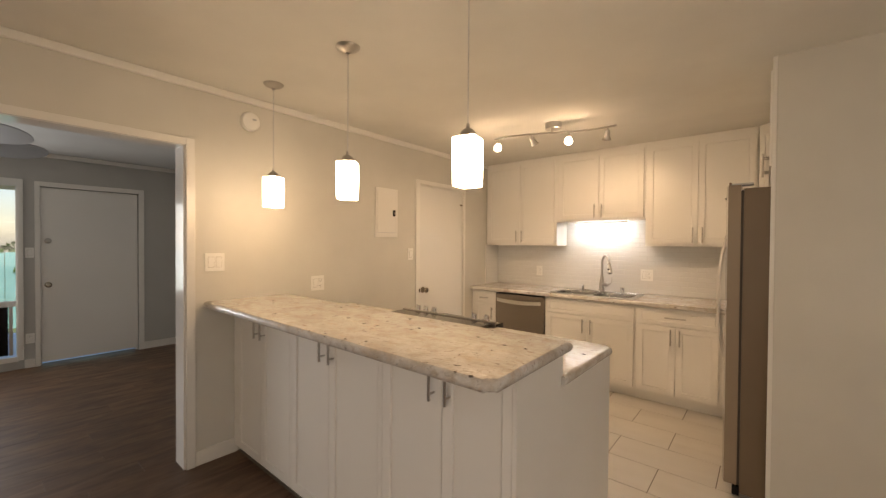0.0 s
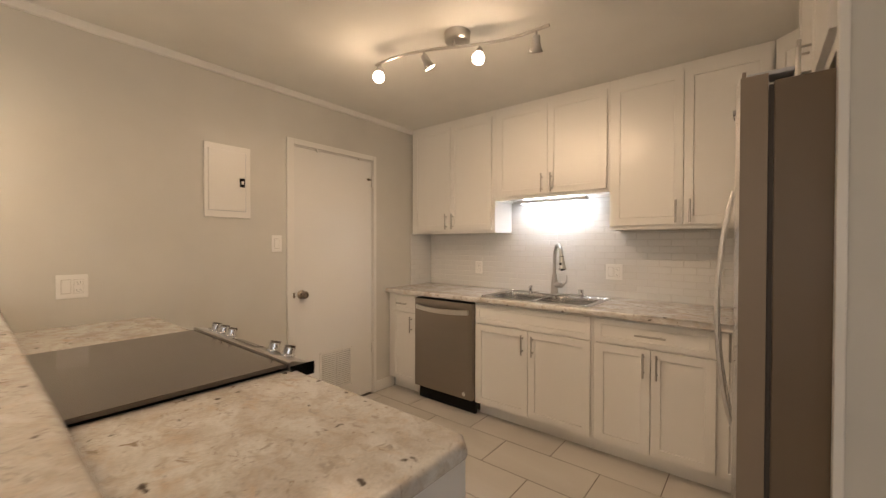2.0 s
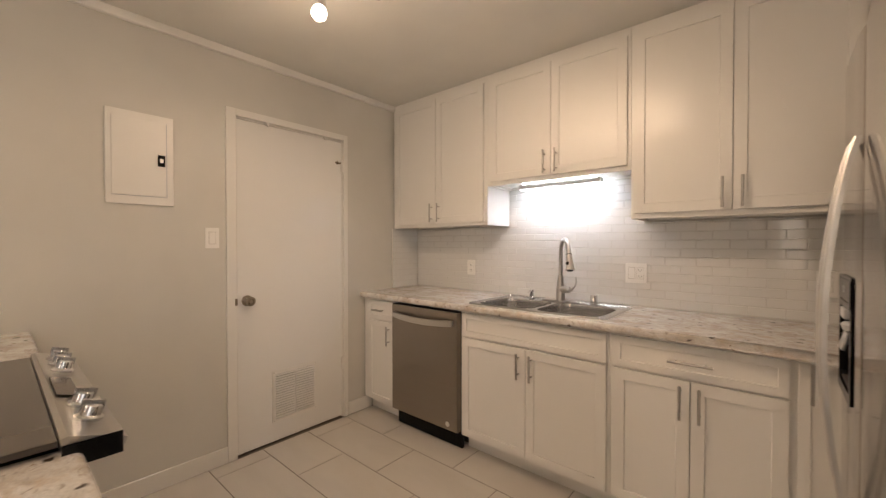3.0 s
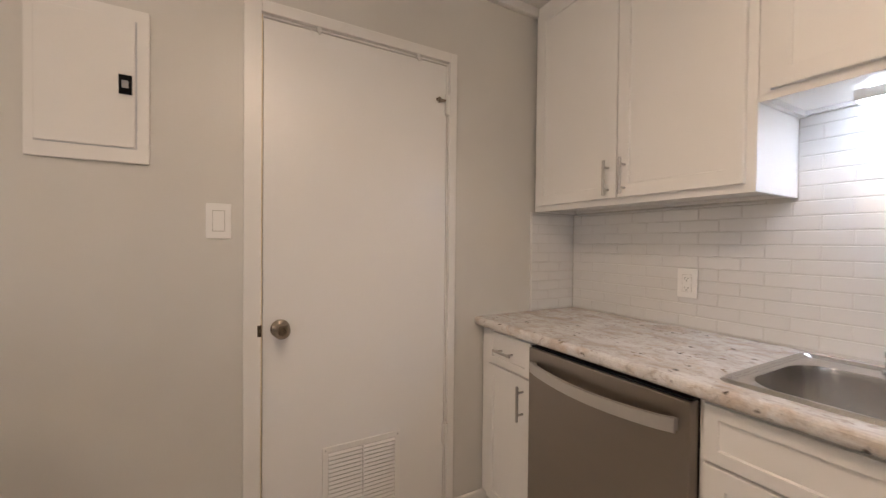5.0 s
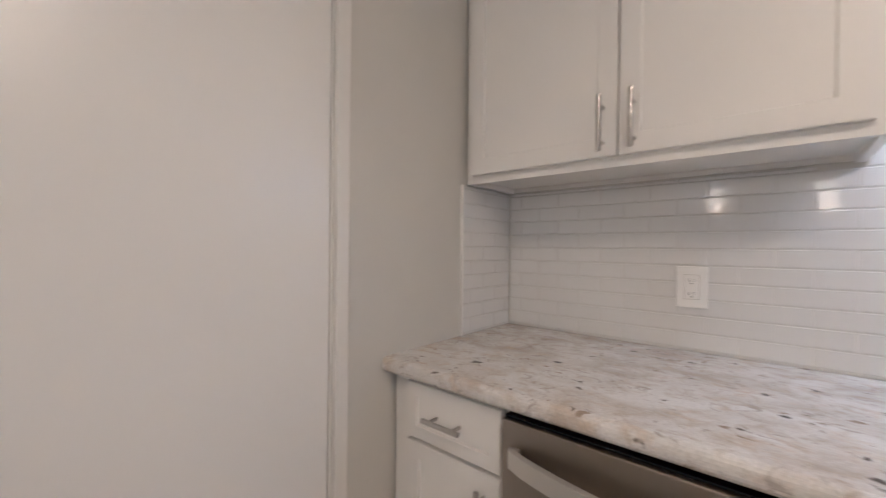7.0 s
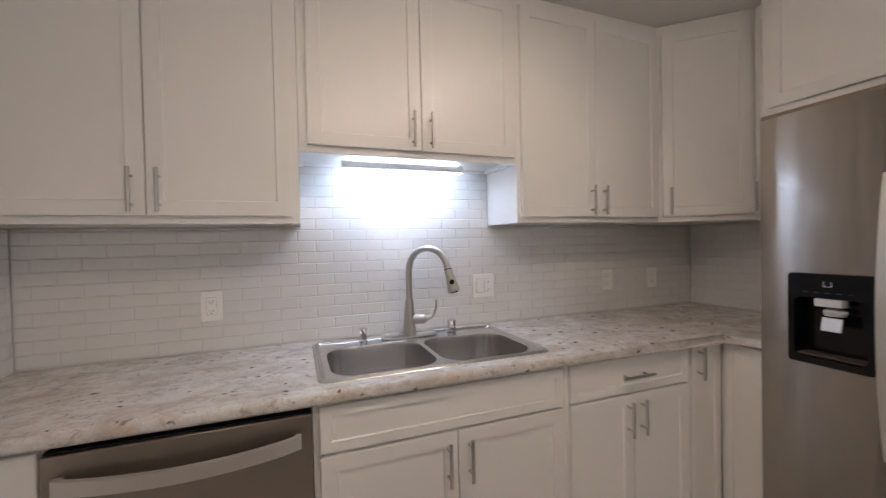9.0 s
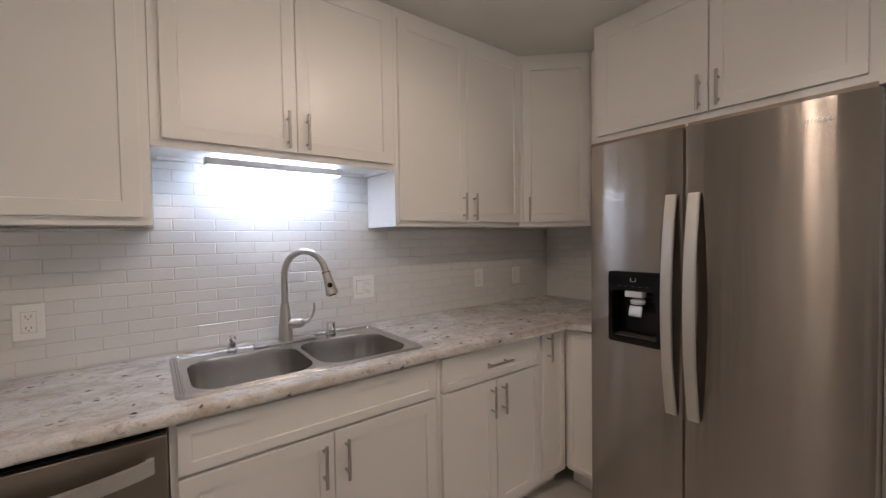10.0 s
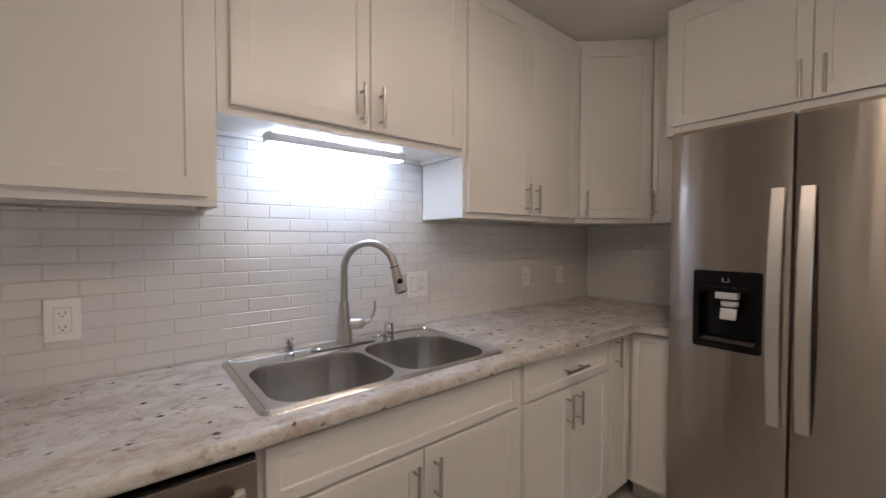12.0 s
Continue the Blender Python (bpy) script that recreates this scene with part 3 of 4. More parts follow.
carcass(t, 0.0, 0.200, 0.105, 0.879, 0.610)
part("toe_kick", boxes((0.0, 0.070, 0.0, 0.20, 0.085, 0.1045)), CAB, t)
leaf(t, "door", 0.026, 0.112, 0.196, 0.868, None, 0.045)

# dishwasher
dw = thing("dishwasher", (-1.790, 4.26, 0), "stainless steel dishwasher with a curved bar handle", "dishwasher")
part("body", boxes((0.004, 0.002, 0.10, 0.594, 0.57, 0.868)), DARKGAP, dw)
part("front_panel", boxes((0.003, -0.040, 0.118, 0.597, 0.0, 0.864), bevel=0.004), STEEL_H, dw, "brushed stainless door panel")
part("control_strip", boxes((0.004, -0.030, 0.8645, 0.596, 0.0, 0.870), bevel=0.002), BLACKP, dw)
part("toe_panel", boxes((0.006, 0.02, 0.0, 0.592, 0.04, 0.10)), BLACKP, dw)
bm = bmesh.new()
N = 16
for i in range(N + 1):
    u = i / N
    x = 0.030 + 0.538 * u
    y = -0.052 - 0.030 * math.sin(math.pi * u) ** 0.6
    z = 0.798 - 0.012 * math.sin(math.pi * u)
    for dy, dz in ((0, -0.021), (-0.009, -0.018), (-0.009, 0.018), (0, 0.021)):
        bm.verts.new((x, y + dy, z + dz))
bm.verts.ensure_lookup_table()
for i in range(N):
    for k in range(4):
        a, b2 = i * 4 + k, i * 4 + (k + 1) % 4
        bm.faces.new((bm.verts[a], bm.verts[b2], bm.verts[b2 + 4], bm.verts[a + 4]))
bm.faces.new([bm.verts[k] for k in range(4)])
bm.faces.new([bm.verts[N * 4 + k] for k in (3, 2, 1, 0)])
box(bm, 0.031, -0.053, 0.782, 0.047, -0.038, 0.814)
box(bm, 0.551, -0.053, 0.782, 0.567, -0.038, 0.814)
part("handle", bm, SATIN, dw, "curved satin bar handle", True)
bm = bmesh.new()
lathe(bm, [(0, 0), (0.016, 0), (0.016, 0.002), (0, 0.002)], 24, Matrix.Translation((0.520, -0.040, 0.155)) @ Matrix.Rotation(radians(90), 4, "X"))
part("badge", bm, PLATE, dw, "small round badge")


# ---- counters ----
def counter(bm, outline, z0, z1, r=0.016, round_edges=()):
    lo = [bm.verts.new((x, y, z0)) for x, y in outline]
    hi = [bm.verts.new((x, y, z1)) for x, y in outline]
    n = len(outline)
    bm.faces.new(lo), bm.faces.new(hi)
    for i in range(n):
        bm.faces.new((lo[i], lo[(i + 1) % n], hi[(i + 1) % n], hi[i]))
    bm.verts.index_update()
    geom = []
    for i in round_edges:
        for ring in (lo, hi):
            geom.append(bm.edges.get((ring[i], ring[(i + 1) % n])))
    bmesh.ops.bevel(bm, geom=geom, offset=r, segments=4, affect="EDGES", profile=0.5)


# back counter: an L with the cutout of the sink
ct = thing("sink_counter", (XW, 4.215, 0.880), "L-shaped cream and brown speckled laminate counter with rounded edge", "countertop")
bm = bmesh.new()
sx0, sx1, sy0, sy1 = -1.150 - XW, -0.350 - XW, 0.085, 0.520
counter(bm, [(0.002, 0), (sx0, 0), (sx0, 0.643), (0.002, 0.643)], 0, 0.04, round_edges=(0,))
part("worktop", bm, GRANITE, ct)
bm = bmesh.new()
counter(bm, [(sx0, 0), (sx1, 0), (sx1, sy0), (sx0, sy0)], 0, 0.04, round_edges=(0,))
part("worktop", bm, GRANITE, ct)
part("worktop", boxes((sx0, sy1, 0, sx1, 0.643, 0.04)), GRANITE, ct)
bm = bmesh.new()
counter(bm, [(sx1, 0), (2.680, 0), (2.680, -0.166), (3.3335, -0.166), (3.3335, 0.643), (sx1, 0.643)], 0, 0.04, round_edges=(0, 1))
part("worktop", bm, GRANITE, ct)

# backsplashes
side = structure("backsplash_edge_trim", boxes((XW, 4.549, 0.920, XW + 0.010, 4.556, 1.421), bevel=0.002), TRIM, "thin white tile edge trim", "trim")

# sink
sk = thing("kitchen_sink", (-1.168, 4.288, 0.920), "double bowl stainless steel drop-in sink", "sink")


def rounded(cx, cy, w, d, r, n=6):
    pts = []
    for qx, qy, a0 in ((1, 1, 0), (-1, 1, 90), (-1, -1, 180), (1, -1, 270)):
        for k in range(n + 1):
            a = radians(a0 + 90 * k / n)
            pts.append((cx + qx * (w / 2 - r) + r * math.cos(a), cy + qy * (d / 2 - r) + r * math.sin(a)))
    return pts


def ring(bm, pts, z):
    return [bm.verts.new((x, y, z)) for x, y in pts]


def bridge(bm, a, b):
    n = len(a)
    for i in range(n):
        bm.faces.new((a[i], a[(i + 1) % n], b[(i + 1) % n], b[i]))


W, D = 0.838, 0.502
bm = bmesh.new()
# rim as a grid plate with two rounded bowls cut in by triangulated fill
outer = ring(bm, rounded(W / 2, D / 2, W, D, 0.03), 0.004)
skirt = ring(bm, rounded(W / 2, D / 2, W + 0.006, D + 0.006, 0.033), 0.0004)
rims = [skirt, outer]
for inset, z in ((0.010, 0.0085), (0.016, 0.0085), (0.024, 0.0030), (0.032, 0.0030), (0.036, 0.0058), (0.042, 0.0058), (0.046, 0.0032)):
    rims.append(ring(bm, rounded(W / 2, D / 2, W - inset, D - inset, 0.033 - inset / 4), z))
for ra, rb in zip(rims, rims[1:]):
    bridge(bm, ra, rb)
inner_step = rims[-1]
holes = []
bowls = ((0.2280, 0.206, 0.372, 0.366), (0.6135, 0.206, 0.362, 0.366))
for cx, cy, w, d in bowls:
    holes.append(ring(bm, rounded(cx, cy, w, d, 0.094), 0.0032))
edges = []
for loop in [inner_step] + holes:
    for i in range(len(loop)):
        e = bm.edges.get((loop[i], loop[(i + 1) % len(loop)])) or bm.edges.new((loop[i], loop[(i + 1) % len(loop)]))
        edges.append(e)
bmesh.ops.triangle_fill(bm, use_beauty=True, use_dissolve=False, edges=edges)
for f in list(bm.faces):
    c = f.calc_center_median()
    if len(f.verts) == 3 and any(abs(c.x - cx) < w / 2 - 0.02 and abs(c.y - cy) < d / 2 - 0.02 for cx, cy, w, d in bowls):
        bm.faces.remove(f)
for loop, (cx, cy, w, d) in zip(holes, bowls):
    previous = loop
    for inset, z in ((0.001, -0.003), (0.002, -0.02), (0.007, -0.130), (0.018, -0.155), (0.045, -0.170), (0.110, -0.174)):
        nxt = ring(bm, rounded(cx, cy, w - 2 * inset, d - 2 * inset, max(0.02, 0.094 - inset * 0.5)), z)
        bridge(bm, previous, nxt)
        previous = nxt
    bm.faces.new(previous)
part("basin", bm, SINK, sk, "", True)
for cx, cy, w, d in bowls:
    bm = bmesh.new()
    lathe(bm, [(0, -0.1715), (0.02, -0.1715), (0.036, -0.169), (0.044, -0.1735)], 24, Matrix.Translation((cx, cy, 0)))
    part("drain", bm, CHROME, sk, "", True)

# faucet
fa = thing("faucet", (-0.755, 4.738, 0.9255), "brushed nickel gooseneck pull-down faucet with side lever", "faucet")
bm = bmesh.new()
pts = rounded(0, 0, 0.26, 0.056, 0.0275)
a, b3, c3 = ring(bm, pts, 0), ring(bm, pts, 0.004), ring(bm, [(x * 0.95, y * 0.88) for x, y in pts], 0.008)
bridge(bm, a, b3), bridge(bm, b3, c3), bm.faces.new(c3)
part("base_plate", bm, NICKEL, fa, "", True)
bm = bmesh.new()
lathe(bm, [(0.0, 0.006), (0.031, 0.006), (0.031, 0.014), (0.0290, 0.024), (0.0270, 0.07), (0.0215, 0.125), (0.0175, 0.160), (0.0150, 0.168), (0, 0.168)], 28)
part("body", bm, NICKEL, fa, "", True)
bm = bmesh.new()
dx, dy = 0.60, -0.80
path, rad = [], []
for k in range(7):
    path.append((0, 0, 0.148 + 0.0235 * k)), rad.append(0.0135)
R = 0.104
for k in range(1, 16):
    a = math.pi * (1 - k / 16)
    path.append((dx * R * (1 + math.cos(a)), dy * R * (1 + math.cos(a)), 0.289 + R * 1.0 * math.sin(a))), rad.append(0.0135)
tube(bm, path, rad, 18)
part("spout", bm, NICKEL, fa, "arched gooseneck spout", True)
end = Vector(path[-1])
down = (end - Vector(path[-2])).normalized()
bm = bmesh.new()
tube(bm, [end + down * s for s in (0, 0.004, 0.02, 0.075, 0.098, 0.102)], [0.0150, 0.0165, 0.0168, 0.0225, 0.0265, 0.023], 20)
sp = part("spray_head", bm, NICKEL, fa, "pull-down spray head", True)
q = down.to_track_quat("Z", "Y").to_matrix().to_4x4()
bm = bmesh.new()
facing = (Vector((-0.30, -0.95, 0)) - down * down.dot(Vector((-0.30, -0.95, 0)))).normalized()
spot = Matrix.Translation(end + down * 0.062 + facing * 0.0185) @ facing.to_track_quat("Z", "Y").to_matrix().to_4x4()
lathe(bm, [(0, -0.004), (0.0105, -0.004), (0.0105, 0.003), (0.008, 0.0045), (0, 0.0048)], 18, spot)
part("spray_button", bm, BLACKP, sp, "black spray button", True)
bm = bmesh.new()
tube(bm, [end + down * t for t in (0.0035, 0.0065)], [0.0172, 0.0172], 20)
part("collar_ring", bm, DARKGAP, sp)
bm = bmesh.new()
tube(bm, [end + down * t for t in (0.1015, 0.106)], [0.017, 0.016], 16)
part("nozzle_face", bm, BLACKP, sp)
bm = bmesh.new()
cyl(bm, (0.008, -0.003, 0.076), (0.062, -0.021, 0.078), 0.0235, 0.0215, 20)
cyl(bm, (0.062, -0.021, 0.078), (0.074, -0.025, 0.079), 0.0215, 0.014, 20)
part("lever_hub", bm, NICKEL, fa, "", True)
bm = bmesh.new()
tube(bm, [(0.06, -0.020, 0.078), (0.088, -0.028, 0.083), (0.108, -0.034, 0.104), (0.116, -0.037, 0.134), (0.114, -0.037, 0.162)], [0.015, 0.011, 0.008, 0.0065, 0.005], 12, 0.6)
part("lever", bm, NICKEL, fa, "curved lever handle", True)

so = thing("soap_dispenser", (-0.962, 4.742, 0.9255), "small brushed nickel soap dispenser at the sink", "soap dispenser")
bm = bmesh.new()
lathe(bm, [(0, 0), (0.019, 0), (0.019, 0.005), (0.0145, 0.008), (0.0145, 0.030), (0.009, 0.033), (0.009, 0.038), (0.016, 0.040), (0.016, 0.056), (0.013, 0.058), (0, 0.058)], 20)
part("body", bm, CHROME, so, "", True)
bm = bmesh.new()
tube(bm, [(0, 0, 0.049), (0.0, -0.03, 0.050), (0.0, -0.046, 0.044)], [0.006, 0.005, 0.004], 10)
part("nozzle", bm, NICKEL, so, "", True)
ag = thing("air_gap_cap", (-0.548, 4.752, 0.9255), "small cylindrical chrome air gap cap at the sink", "sink cap")
bm = bmesh.new()
lathe(bm, [(0, 0), (0.0235, 0), (0.0235, 0.004), (0.0215, 0.005), (0.0215, 0.050), (0.019, 0.054), (0, 0.055)], 24)
part("cap", bm, CHROME, ag, "", True)

# under-cabinet light
uc = thing("under_cabinet_light", (-1.04, 4.700, 1.7018), "slim white LED bar light under the sink cabinet", "light fixture")
part("housing", boxes((0.0, 0.0, -0.042, 0.545, 0.055, -0.012), (0.02, 0.02, -0.0122, 0.525, 0.045, 0.0), bevel=0.002), PLATE, uc)
part("lens", boxes((0.010, 0.006, -0.0460, 0.535, 0.059, -0.0422), (0.010, 0.0552, -0.042, 0.535, 0.059, -0.012), (0.025, 0.010, -0.0118, 0.520, 0.0196, -0.004)), LED, uc)
lamp("under_cabinet_glow", "AREA", (-0.768, 4.735, 1.648), 1.0, COOL, size=0.53, size_y=0.04, target=(-0.768, 4.83, 1.2))

# ---- fridge ----
fr = thing("fridge", (0.437, 4.030, 0), "side-by-side brushed stainless steel fridge with curved handles", "fridge", turn=-90)
FW, FH = 0.914, 1.777
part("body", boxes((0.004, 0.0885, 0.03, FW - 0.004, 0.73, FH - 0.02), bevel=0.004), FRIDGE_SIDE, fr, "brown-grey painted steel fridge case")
part("gasket", boxes((0.005, 0.078, 0.075, FW - 0.005, 0.0883, FH - 0.03)), RUBBER, fr)
part("grille", boxes((0.01, 0.055, 0.012, FW - 0.01, 0.088, 0.066), bevel=0.003), BLACKP, fr)
SPLIT = 0.408


def fridge_door(x0, x1, name):
    bm = bmesh.new()
    n = 10
    prof = []
    for i in range(n + 1):
        u = i / n
        gx = x0 + (x1 - x0) * u
        t = gx / FW
        prof.append((gx, 0.014 * abs(2 * t - 1) ** 6))
    prof[0] = (x0 + 0.001, prof[0][1] + 0.004)
    prof[-1] = (x1 - 0.001, prof[-1][1] + 0.004)
    poly = prof + [(x1, 0.077), (x0, 0.077)]
    lo = [bm.verts.new((x, y, 0.075)) for x, y in poly]
    hi = [bm.verts.new((x, y, FH)) for x, y in poly]
    bm.faces.new(lo), bm.faces.new(hi)
    for i in range(len(poly)):
        bm.faces.new((lo[i], lo[(i + 1) % len(poly)], hi[(i + 1) % len(poly)], hi[i]))
    if x0 < 0.1:
        for co, no in (((0.119, 0, 0), (1, 0, 0)), ((0.309, 0, 0), (1, 0, 0)), ((0, 0, 0.919), (0, 0, 1)), ((0, 0, 1.125), (0, 0, 1))):
            bmesh.ops.bisect_plane(bm, geom=bm.verts[:] + bm.edges[:] + bm.faces[:], plane_co=co, plane_no=no)
        gone = [f for f in bm.faces if f.calc_center_median().y < 0.03 and 0.119 < f.calc_center_median().x < 0.309 and 0.919 < f.calc_center_median().z < 1.125]
        bmesh.ops.delete(bm, geom=gone, context="FACES")
    bm.normal_update()
    for f in bm.faces:
        if abs(f.normal.x) > 0.9:
            f.material_index = 1
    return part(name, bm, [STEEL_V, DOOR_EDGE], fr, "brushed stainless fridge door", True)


ld = fridge_door(0.0, SPLIT - 0.004, "freezer_door")
rd = fridge_door(SPLIT + 0.004, FW, "fridge_door")
for parent, cx in ((ld, SPLIT - 0.040), (rd, SPLIT + 0.040)):
    bm = bmesh.new()
    rings = []
    N = 18
    for i in range(N + 1):
        u = i / N
        z = 0.650 + 0.872 * u
        y = -0.006 - 0.050 * math.sin(math.pi * u) ** 0.8
        rings.append([bm.verts.new((cx + ox, y + oy, z)) for ox, oy in ((-0.0205, 0.001), (-0.0205, -0.008), (-0.0175, -0.0115), (0.0175, -0.0115), (0.0205, -0.008), (0.0205, 0.001))])
    for lo, hi in zip(rings, rings[1:]):
        for k in range(6):
            bm.faces.new((lo[k], lo[(k + 1) % 6], hi[(k + 1) % 6], hi[k]))
    bm.faces.new(rings[0]), bm.faces.new(rings[-1])
    part("handle", bm, SATIN, parent, "bowed satin metal handle", True)
pts = [(0.214 + x, 1.0515 + z) for x, z in rounded(0, 0, 0.228, 0.313, 0.012, 4)]
bm = bmesh.new()
near = [bm.verts.new((x, -0.005, z)) for x, z in pts]
back = [bm.verts.new((x, 0.006, z)) for x, z in pts]
hole = [(0.214 + x, 1.022 + z) for x, z in rounded(0, 0, 0.190, 0.206, 0.02, 4)]
lip = [bm.verts.new((x, -0.005, z)) for x, z in hole]
bridge(bm, near, back), bridge(bm, near, lip)
dp = part("dispenser", bm, BLACKP, fr, "black recessed ice and water dispenser")
bm = bmesh.new()
lip = [bm.verts.new((x, -0.005, z)) for x, z in hole]
deep = [bm.verts.new((0.214 + (x - 0.214) * 0.93, 0.058, 1.022 + (z - 1.022) * 0.95)) for x, z in hole]
bridge(bm, lip, deep), bm.faces.new(deep)
part("recess", bm, BLACKP, dp)
part("control_panel", boxes((0.106, -0.0062, 1.130, 0.322, -0.0046, 1.200)), BLACKP, dp)
bm = boxes((0.178, -0.010, 1.098, 0.252, 0.030, 1.124), bevel=0.003)
part("paddle", bm, GREYP, dp, "grey ice chute cover")
bm = bmesh.new()
lathe(bm, [(0, 0.0), (0.026, 0.0), (0.031, -0.006), (0.027, -0.020), (0.0, -0.020)], 20, Matrix.Translation((0.222, 0.018, 1.088)))
part("chute", bm, GREYP, dp, "", True)
bm = boxes((0.196, -0.004, 1.016, 0.250, 0.004, 1.062), bevel=0.003)
bmesh.ops.rotate(bm, verts=bm.verts, cent=(0.22, 0, 1.062), matrix=Matrix.Rotation(radians(-14), 3, "X"))
part("lever", bm, SATIN, dp, "satin grey push lever")
part("drip_tray", boxes((0.124, 0.0, 0.922, 0.304, 0.056, 0.929), bevel=0.002), RUBBER, dp, "dark drip tray")
part("indicator", boxes((0.202, -0.0075, 1.165, 0.2035, -0.0060, 1.182), (0.2035, -0.0075, 1.165, 0.222, -0.0060, 1.1665), (0.222, -0.0075, 1.165, 0.2235, -0.0060, 1.182)), GREYP, dp)
for k in range(5):
    part("button_mark", boxes((0.146 + 0.030 * k, -0.0072, 1.143, 0.158 + 0.030 * k, -0.0060, 1.1455)), RUBBER, dp)
for bx0, bx1, bz in ((0.752, 0.757, 0.011), (0.759, 0.764, 0.011), (0.768, 0.773, 0.013), (0.777, 0.780, 0.010), (0.784, 0.792, 0.011), (0.796, 0.804, 0.011), (0.808, 0.816, 0.010), (0.820, 0.823, 0.013)):
    part("badge_mark", boxes((bx0, -0.002, 1.705, bx1, 0.006, 1.705 + bz)), CHROME, rd)
for lx0, lx1 in ((0.002, 0.402), (0.414, 0.906)):
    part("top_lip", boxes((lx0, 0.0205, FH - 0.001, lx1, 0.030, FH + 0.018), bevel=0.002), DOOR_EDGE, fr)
part("hinge_cover", boxes((0.828, 0.031, FH, 0.895, 0.13, FH + 0.012), bevel=0.004), GREYP, fr)
part("hinge_cover", boxes((0.005, 0.031, FH, 0.072, 0.13, FH + 0.012), bevel=0.004), GREYP, fr)

# ---- peninsula ----
pen = thing("peninsula", (XW, 1.50, 0), "white peninsula cabinet run with shaker doors and end panel", "cabinet")
L = 2.165
part("body", boxes((0.003, 0.0005, 0.045, L - 0.006, 0.330, 1.0065), (0.003, 0.33, 0.0, 0.680, 0.930, 0.873), (1.462, 0.33, 0.0, L - 0.006, 0.930, 0.873)), CAB, pen)
part("toe_kick", boxes((0.003, 0.03, 0.0, L - 0.006, 0.045, 0.045)), CAB, pen)
part("end_panel", boxes((L - 0.0055, -0.022, 0.0, L + 0.010, 0.331, 1.0065), (L - 0.0055, 0.331, 0.0, L + 0.010, 0.945, 0.873), bevel=0.0015), CAB, pen)
part("corner_stile", boxes((L - 0.040, -0.024, 0.0, L - 0.006, 0.0, 1.0065), bevel=0.003), CAB, pen)
part("riser", boxes((0.003, 0.3305, 0.9145, L + 0.010, 0.345, 1.0065)), CAB, pen)
for a, b4, side in ((0.058, 0.4030, "r"), (0.4052, 0.742, "l"), (0.760, 1.1210, "r"), (1.1232, 1.492, "l"), (1.520, 1.8560, "r"), (1.8582, 2.118, "l")):
    leaf(pen, "door", a, 0.052, b4, 0.985, ((b4 - 0.038) if side == "r" else (a + 0.038), 0.912, False), 0.070)
for a, b4 in ((0.004, 0.0565), (0.7435, 0.7585), (1.4935, 1.5185), (2.1195, 2.1245)):
    part("filler", boxes((a, -0.0185, 0.052, b4, 0.0, 0.985), bevel=0.001), CAB, pen)
for k, (z0, z1) in enumerate(((0.70, 0.862), (0.42, 0.69), (0.13, 0.41))):
    d = part("drawer", shaker(0.655, z1 - z0, 0.045), CAB, pen)
    d.matrix_basis = pose(0.672, 0.9305, z0, 0, 0, 180)
    h = part("handle", pull(0.15, True), NICKEL, d, "brushed nickel bar pull", True)
    h.location = (0.33, -0.019, (z1 - z0) / 2)

bt = thing("bar_top", (XW, 1.291, 1.007), "raised cream and brown speckled laminate bar top", "countertop")
bm = bmesh.new()
BX, BY = 2.200, 0.589
outl = [(0.002, 0)] + [(BX - 0.03 + 0.03 * math.sin(radians(a)), 0.03 - 0.03 * math.cos(radians(a))) for a in range(0, 91, 15)] + [(BX, BY), (0.002, BY)]
counter(bm, outl, 0, 0.040, 0.018, round_edges=tuple(range(0, len(outl) - 1)))
part("worktop", bm, GRANITE, bt, "", True)
lc = thing("lower_counter", (XW, 1.845, 0.874), "lower cream and brown speckled counter round the cooktop", "countertop")
bm = bmesh.new()
counter(bm, [(0.003, 0.001), (0.680, 0.001), (0.680, 0.620), (0.003, 0.620)], 0, 0.04, round_edges=(2,))
part("worktop", bm, GRANITE, lc, "", True)
bm = bmesh.new()
counter(bm, [(1.462, 0.001), (2.190, 0.001), (2.190, 0.585), (2.155, 0.620), (1.462, 0.620)], 0, 0.04, round_edges=(1, 2, 3))
part("worktop", bm, GRANITE, lc, "", True)

# range with glass cooktop
rg = thing("range_cooker", (-1.468, 1.86, 0.009), "slide-in electric range with black glass cooktop", "range")
part("body", boxes((0.002, 0.06, -0.009, 0.778, 0.575, 0.900)), DARKGAP, rg)
part("oven_door", boxes((0.006, 0.575, 0.16, 0.774, 0.612, 0.80), bevel=0.004), STEEL_H, rg)
part("cooktop", boxes((-0.006, 0.012, 0.9155, 0.786, 0.572, 0.928), bevel=0.002), BLACKGLASS, rg, "black glass cooktop")
bm = bmesh.new()
prof = [(0.573, 0.934), (0.583, 0.937), (0.645, 0.918), (0.668, 0.905), (0.662, 0.892), (0.605, 0.878), (0.576, 0.878)]
lo = [bm.verts.new((-0.022, y, z)) for y, z in prof]
hi = [bm.verts.new((0.802, y, z)) for y, z in prof]
bm.faces.new(lo), bm.faces.new(hi)
for i in range(len(prof)):
    bm.faces.new((lo[i], lo[(i + 1) % len(prof)], hi[(i + 1) % len(prof)], hi[i]))
cp = part("control_panel", bm, NICKEL, rg, "sloped steel control panel")
part("panel_end", boxes((0.8025, 0.574, 0.880, 0.806, 0.660, 0.922), bevel=0.001), BLACKP, rg)
